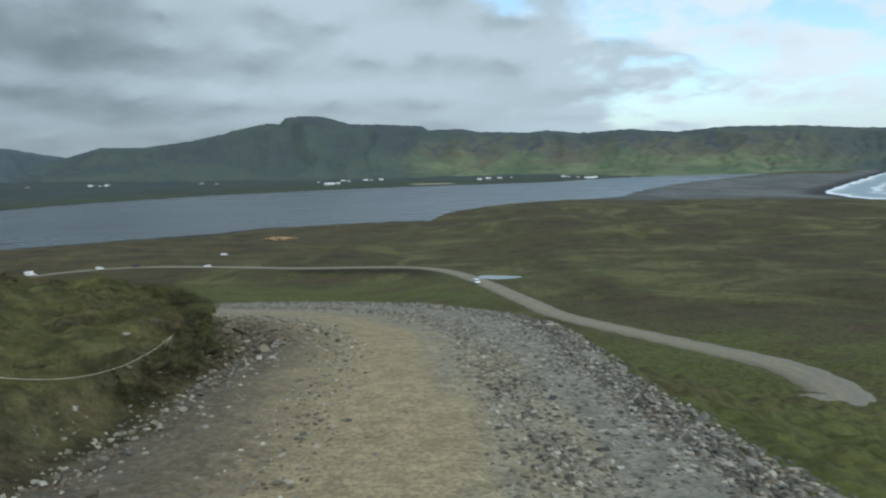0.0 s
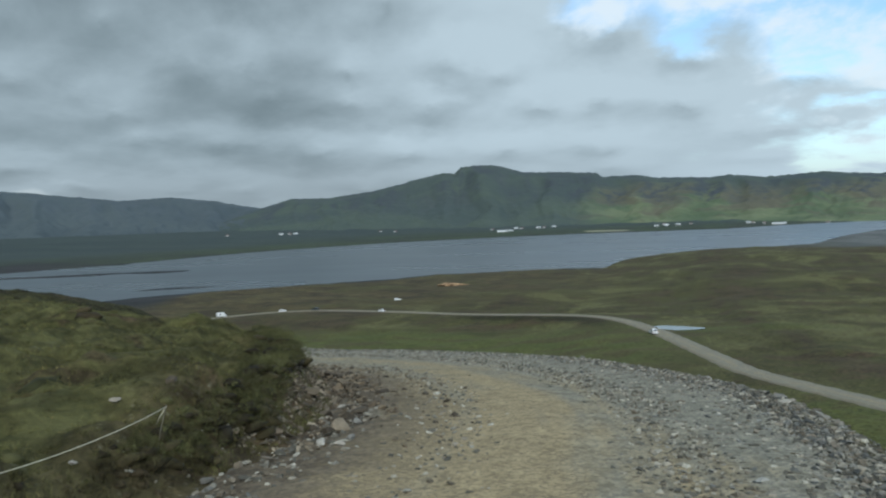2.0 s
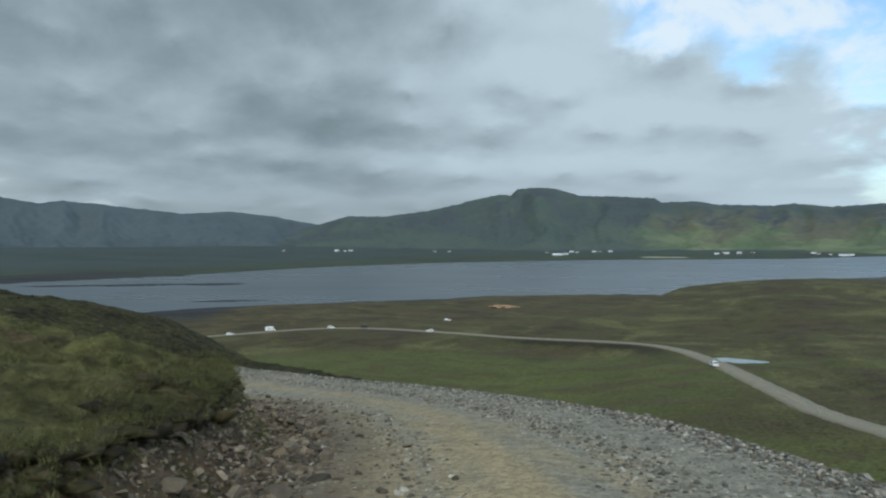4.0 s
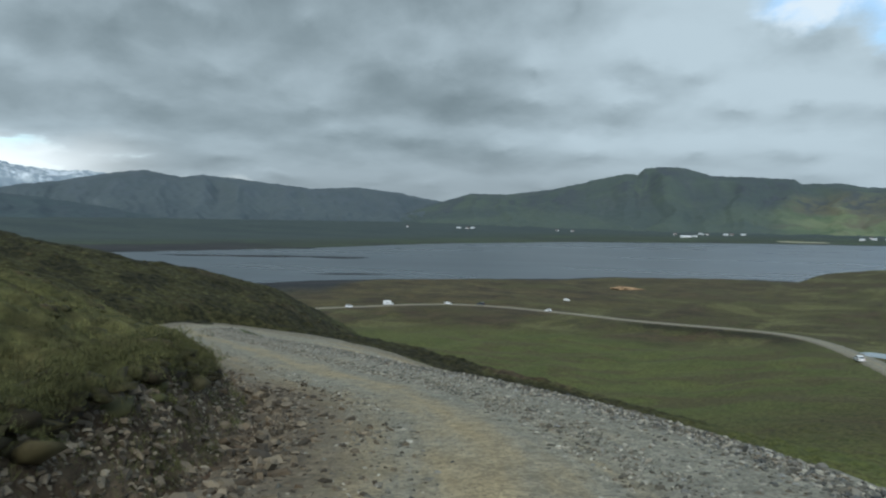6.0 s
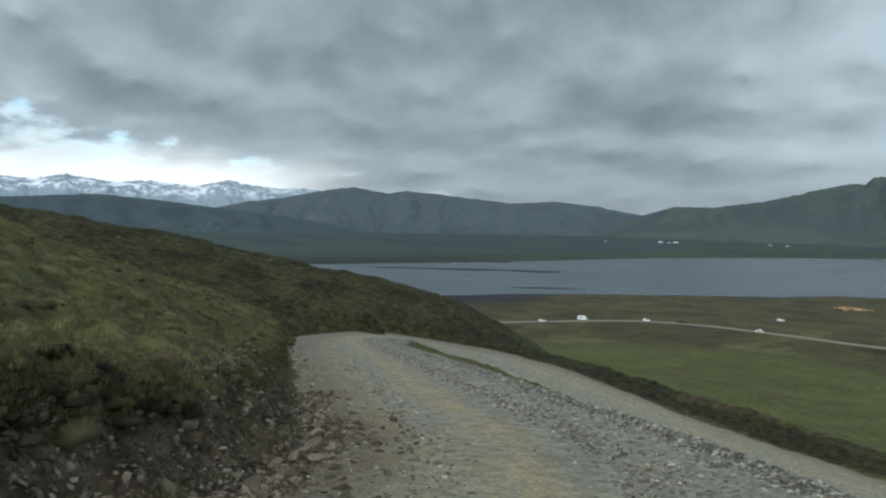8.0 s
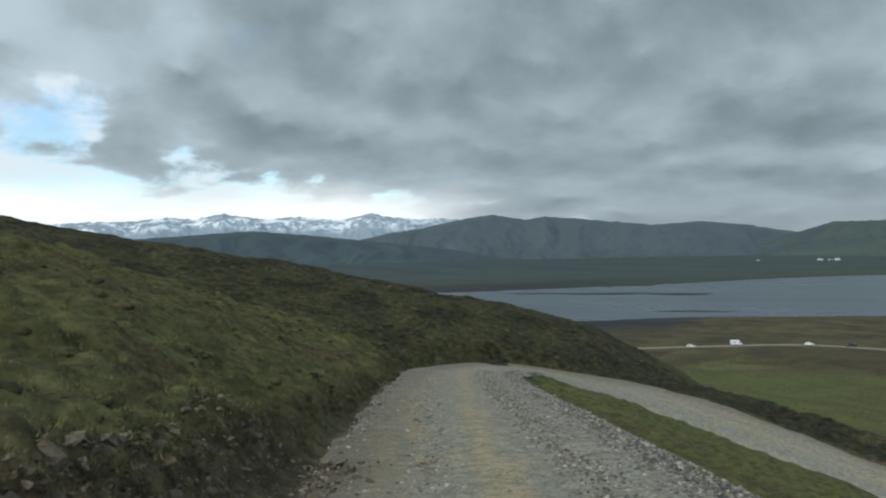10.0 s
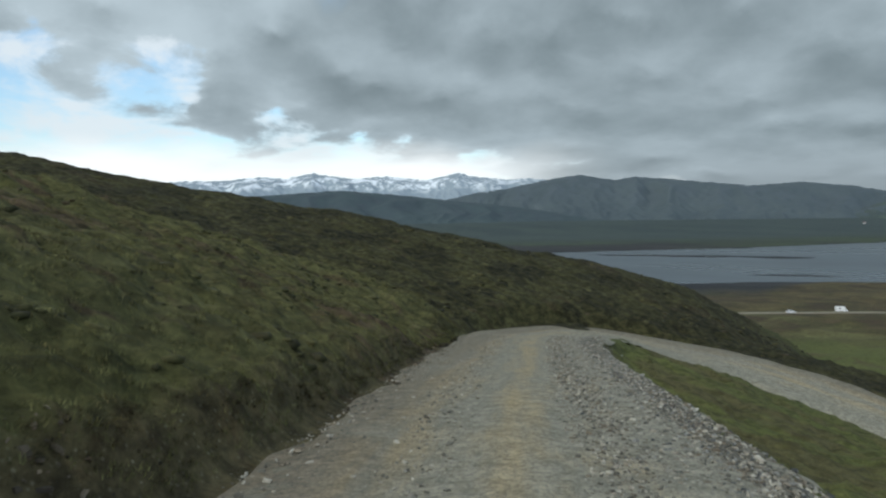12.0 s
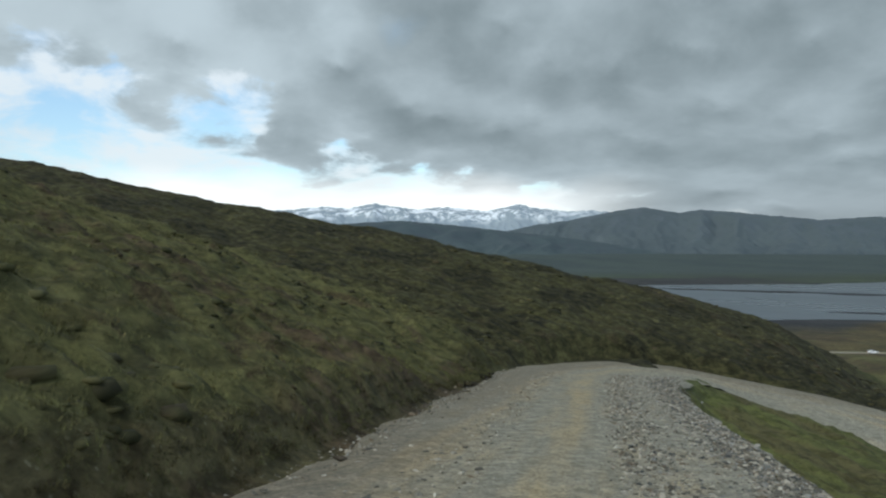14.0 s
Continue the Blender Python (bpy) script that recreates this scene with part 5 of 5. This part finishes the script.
def tube(points, radius, sides=8):
    """A round bar along points."""
    bm = bmesh.new()
    rings = []
    for i, p in enumerate(points):
        t = (Vector(points[min(i + 1, len(points) - 1)]) - Vector(points[max(i - 1, 0)])).normalized()
        u = t.cross(Vector((0, 0, 1)) if abs(t.z) < 0.9 else Vector((1, 0, 0))).normalized()
        w = t.cross(u)
        rings.append([bm.verts.new(Vector(p) + radius * (math.cos(k * math.tau / sides) * u + math.sin(k * math.tau / sides) * w)) for k in range(sides)])
    for a, b in zip(rings, rings[1:]):
        for k in range(sides):
            bm.faces.new((a[k], a[(k + 1) % sides], b[(k + 1) % sides], b[k]))
    bm.faces.new(rings[0][::-1])
    bm.faces.new(rings[-1])
    for f in bm.faces:
        f.smooth = len(f.verts) == 4
    return bm


def build_rope_fence():
    """Two low stakes with a slack rope between them, along the grass."""
    root = new("rope_fence")
    a, b = Vector((-4.25, 7.26, -1.82)), Vector((-4.66, 13.25, -2.68))
    c = Vector((-5.0, 1.7, -1.05))
    root.location = (-3.9, 9, ground_z(-3.9, 9)[0])
    root_inv = Matrix.Translation(root.location).inverted()

    def local(p):
        return tuple(root_inv @ Vector(p))

    def rope(p, q, sag, n=18):
        pts = []
        for i in range(n + 1):
            f = i / n
            v = p.lerp(q, f)
            pts.append(local((v.x, v.y, max(v.z - sag * 4 * f * (1 - f), ground_z(v.x, v.y)[0] + 0.06))))
        return pts

    for p in (a, b, c):
        g = ground_z(p.x - 0.12, p.y)[0]
        post = part("stake", tube([local((p.x - 0.14, p.y - 0.03, g - 0.1)), local((p.x - 0.07, p.y - 0.02, (g + p.z) / 2)), local((p.x, p.y, p.z + 0.02))], 0.006), WOOD, root, "thin weathered stake")
    part("rope", tube(rope(a, b, 0.27), 0.0045), ROPE, root, "slack pale rope")
    part("rope", tube(rope(c, a, 0.16), 0.0045), ROPE, root, "slack pale rope")
    part("rope_tail", tube([local(b), local((b.x - 0.10, b.y + 0.02, b.z - 0.12)), local((b.x - 0.16, b.y + 0.05, b.z - 0.20))], 0.006), ROPE, root)
    tagged(root, "low rope fence on thin stakes along the grass", "rope fence")


def house(length, depth, eaves, ridge_h, roof):
    root = new("farmhouse")
    part("wall", box(length, depth, eaves, (0, 0, eaves / 2)), HOUSE_WALL, root)
    bm = bmesh.new()
    o = 0.4
    pts = [(-depth / 2 - o, eaves - 0.2), (0, ridge_h), (depth / 2 + o, eaves - 0.2), (depth / 2 + o, eaves), (0, ridge_h + 0.3), (-depth / 2 - o, eaves)]
    rows = [[bm.verts.new((s * (length / 2 + o), y, z)) for y, z in pts] for s in (-1, 1)]
    bm.faces.new(rows[0])
    bm.faces.new(rows[1][::-1])
    for i in range(6):
        bm.faces.new((rows[0][i], rows[1][i], rows[1][(i + 1) % 6], rows[0][(i + 1) % 6]))
    bmesh.ops.recalc_face_normals(bm, faces=bm.faces[:])
    part("roof", bm, roof, root, "pale metal roof" if roof is GREY_ROOF else "dark roof")
    for s in (-1, 1):
        bm = bmesh.new()
        v = [bm.verts.new((s * length / 2, y, z)) for y, z in ((-depth / 2, eaves), (depth / 2, eaves), (0, ridge_h))]
        bm.faces.new(v if s > 0 else v[::-1])
        part("gable", bm, HOUSE_WALL, root)
    for k in range(3):
        part("window", box(1.6, 0.12, 1.4, ((k - 1) * length / 3.6, -depth / 2 - 0.05, eaves * 0.55)), GLASS, root)
    part("door", box(1.3, 0.12, 2.1, (length * 0.42, -depth / 2 - 0.05, 1.05)), DARK_ROOF, root)
    return root


def build_farms():
    """White farm buildings over the lagoon, by bearing and distance."""
    kinds = [house(13, 7, 2.8, 4.8, GREY_ROOF), house(9, 6, 2.9, 5.0, DARK_ROOF), house(28, 10, 3.2, 5.4, GREY_ROOF)]
    used = set()
    for az, r, kind in ((8.1, 2240, 2), (7.5, 2290, 0), (7.1, 2500, 0), (6.7, 2480, 1), (8.8, 2420, 1), (5.5, 2520, 0), (5.1, 2540, 1), (4.4, 2560, 0), (-2.7, 2360, 0), (-3.2, 2480, 1),
                        (-3.35, 2400, 0), (-4.15, 2440, 0), (-5.0, 2470, 1), (-8.7, 2480, 0), (-9.0, 2470, 1), (-9.7, 2460, 1), (-10.5, 2400, 2), (-10.9, 2440, 0), (-13.5, 2500, 1),
                        (-24.0, 2900, 0), (-24.6, 2900, 1), (23.9, 2480, 0), (23.3, 2470, 1), (22.9, 2500, 0), (15.8, 2480, 1), (16.9, 2520, 1), (27.6, 2460, 1)):
        a = radians(az)
        x, y = -r * math.sin(a), r * math.cos(a)
        m = pose(x, y, ground_z(x, y)[0] - 0.3, 0, 0, az * 1.0 + (int(abs(az) * 10 + kind) % 5) * 14 - 28)
        if kind not in used:
            used.add(kind)
            ob = kinds[kind]
            ob.matrix_world = m
        else:
            ob = copy_thing(kinds[kind], m)
        tagged(ob, ("white farmhouse with a pale metal roof across the lagoon", "white cottage with a dark roof across the lagoon", "long white farm shed with a pale roof across the lagoon")[kind], "farmhouse", "farms across the lagoon")


def build_pond():
    bm = bmesh.new()
    z = ground_z(14.6, 224)[0]
    ring = []
    for k in range(40):
        a = math.tau * k / 40
        r = 1 + 0.12 * math.sin(3 * a + 1) + 0.06 * math.sin(7 * a)
        ring.append(bm.verts.new((15.0 + 6.2 * r * math.cos(a), 224.5 + 4.0 * r * math.sin(a) - 1.5 * math.cos(a), 0)))
    bm.faces.new(ring)
    me = bpy.data.meshes.new("pond")
    bm.to_mesh(me)
    bm.free()
    k = Mat("pond_water", 0.12, 0.5)
    k.color(k.mix(k.step(k.noise(0.4), 0.3, 0.7), (0.10, 0.14, 0.15), (0.16, 0.20, 0.21)))
    ob = setting("pond", me, k.m, "small pale pond beside the gravel road", "water")
    ob.location.z = max(ground_z(15.0 + dx, 224.5 + dy)[0] for dx, dy in ((0, 0), (6, 0), (-6, 0), (0, 4), (0, -4))) + 0.05


def build_heap():
    """A scraped mound of orange soil near the shore."""
    vs, fs = lump(3, 5, 0.4, 0.5)
    me = bpy.data.meshes.new("soil_heap")
    me.from_pydata((vs * (24, 9, 7)).tolist(), [], fs.tolist())
    k = Mat("orange_soil", 0.95, 0.1)
    n = k.noise(0.5, 5.0, 0.6)
    k.color(k.mix(k.step(n, 0.35, 0.6), (0.13, 0.085, 0.05), (0.46, 0.30, 0.17)))
    me.materials.append(k.m)
    ob = new("soil_heap", me)
    ob.matrix_world = pose(-95, 468, ground_z(-95, 468)[0] + 0.3, 0, 0, 10)
    tagged(ob, "low heap of bare orange soil on the moor", "soil heap")


build_rope_fence()
build_cars()
build_farms()
build_pond()
build_heap()
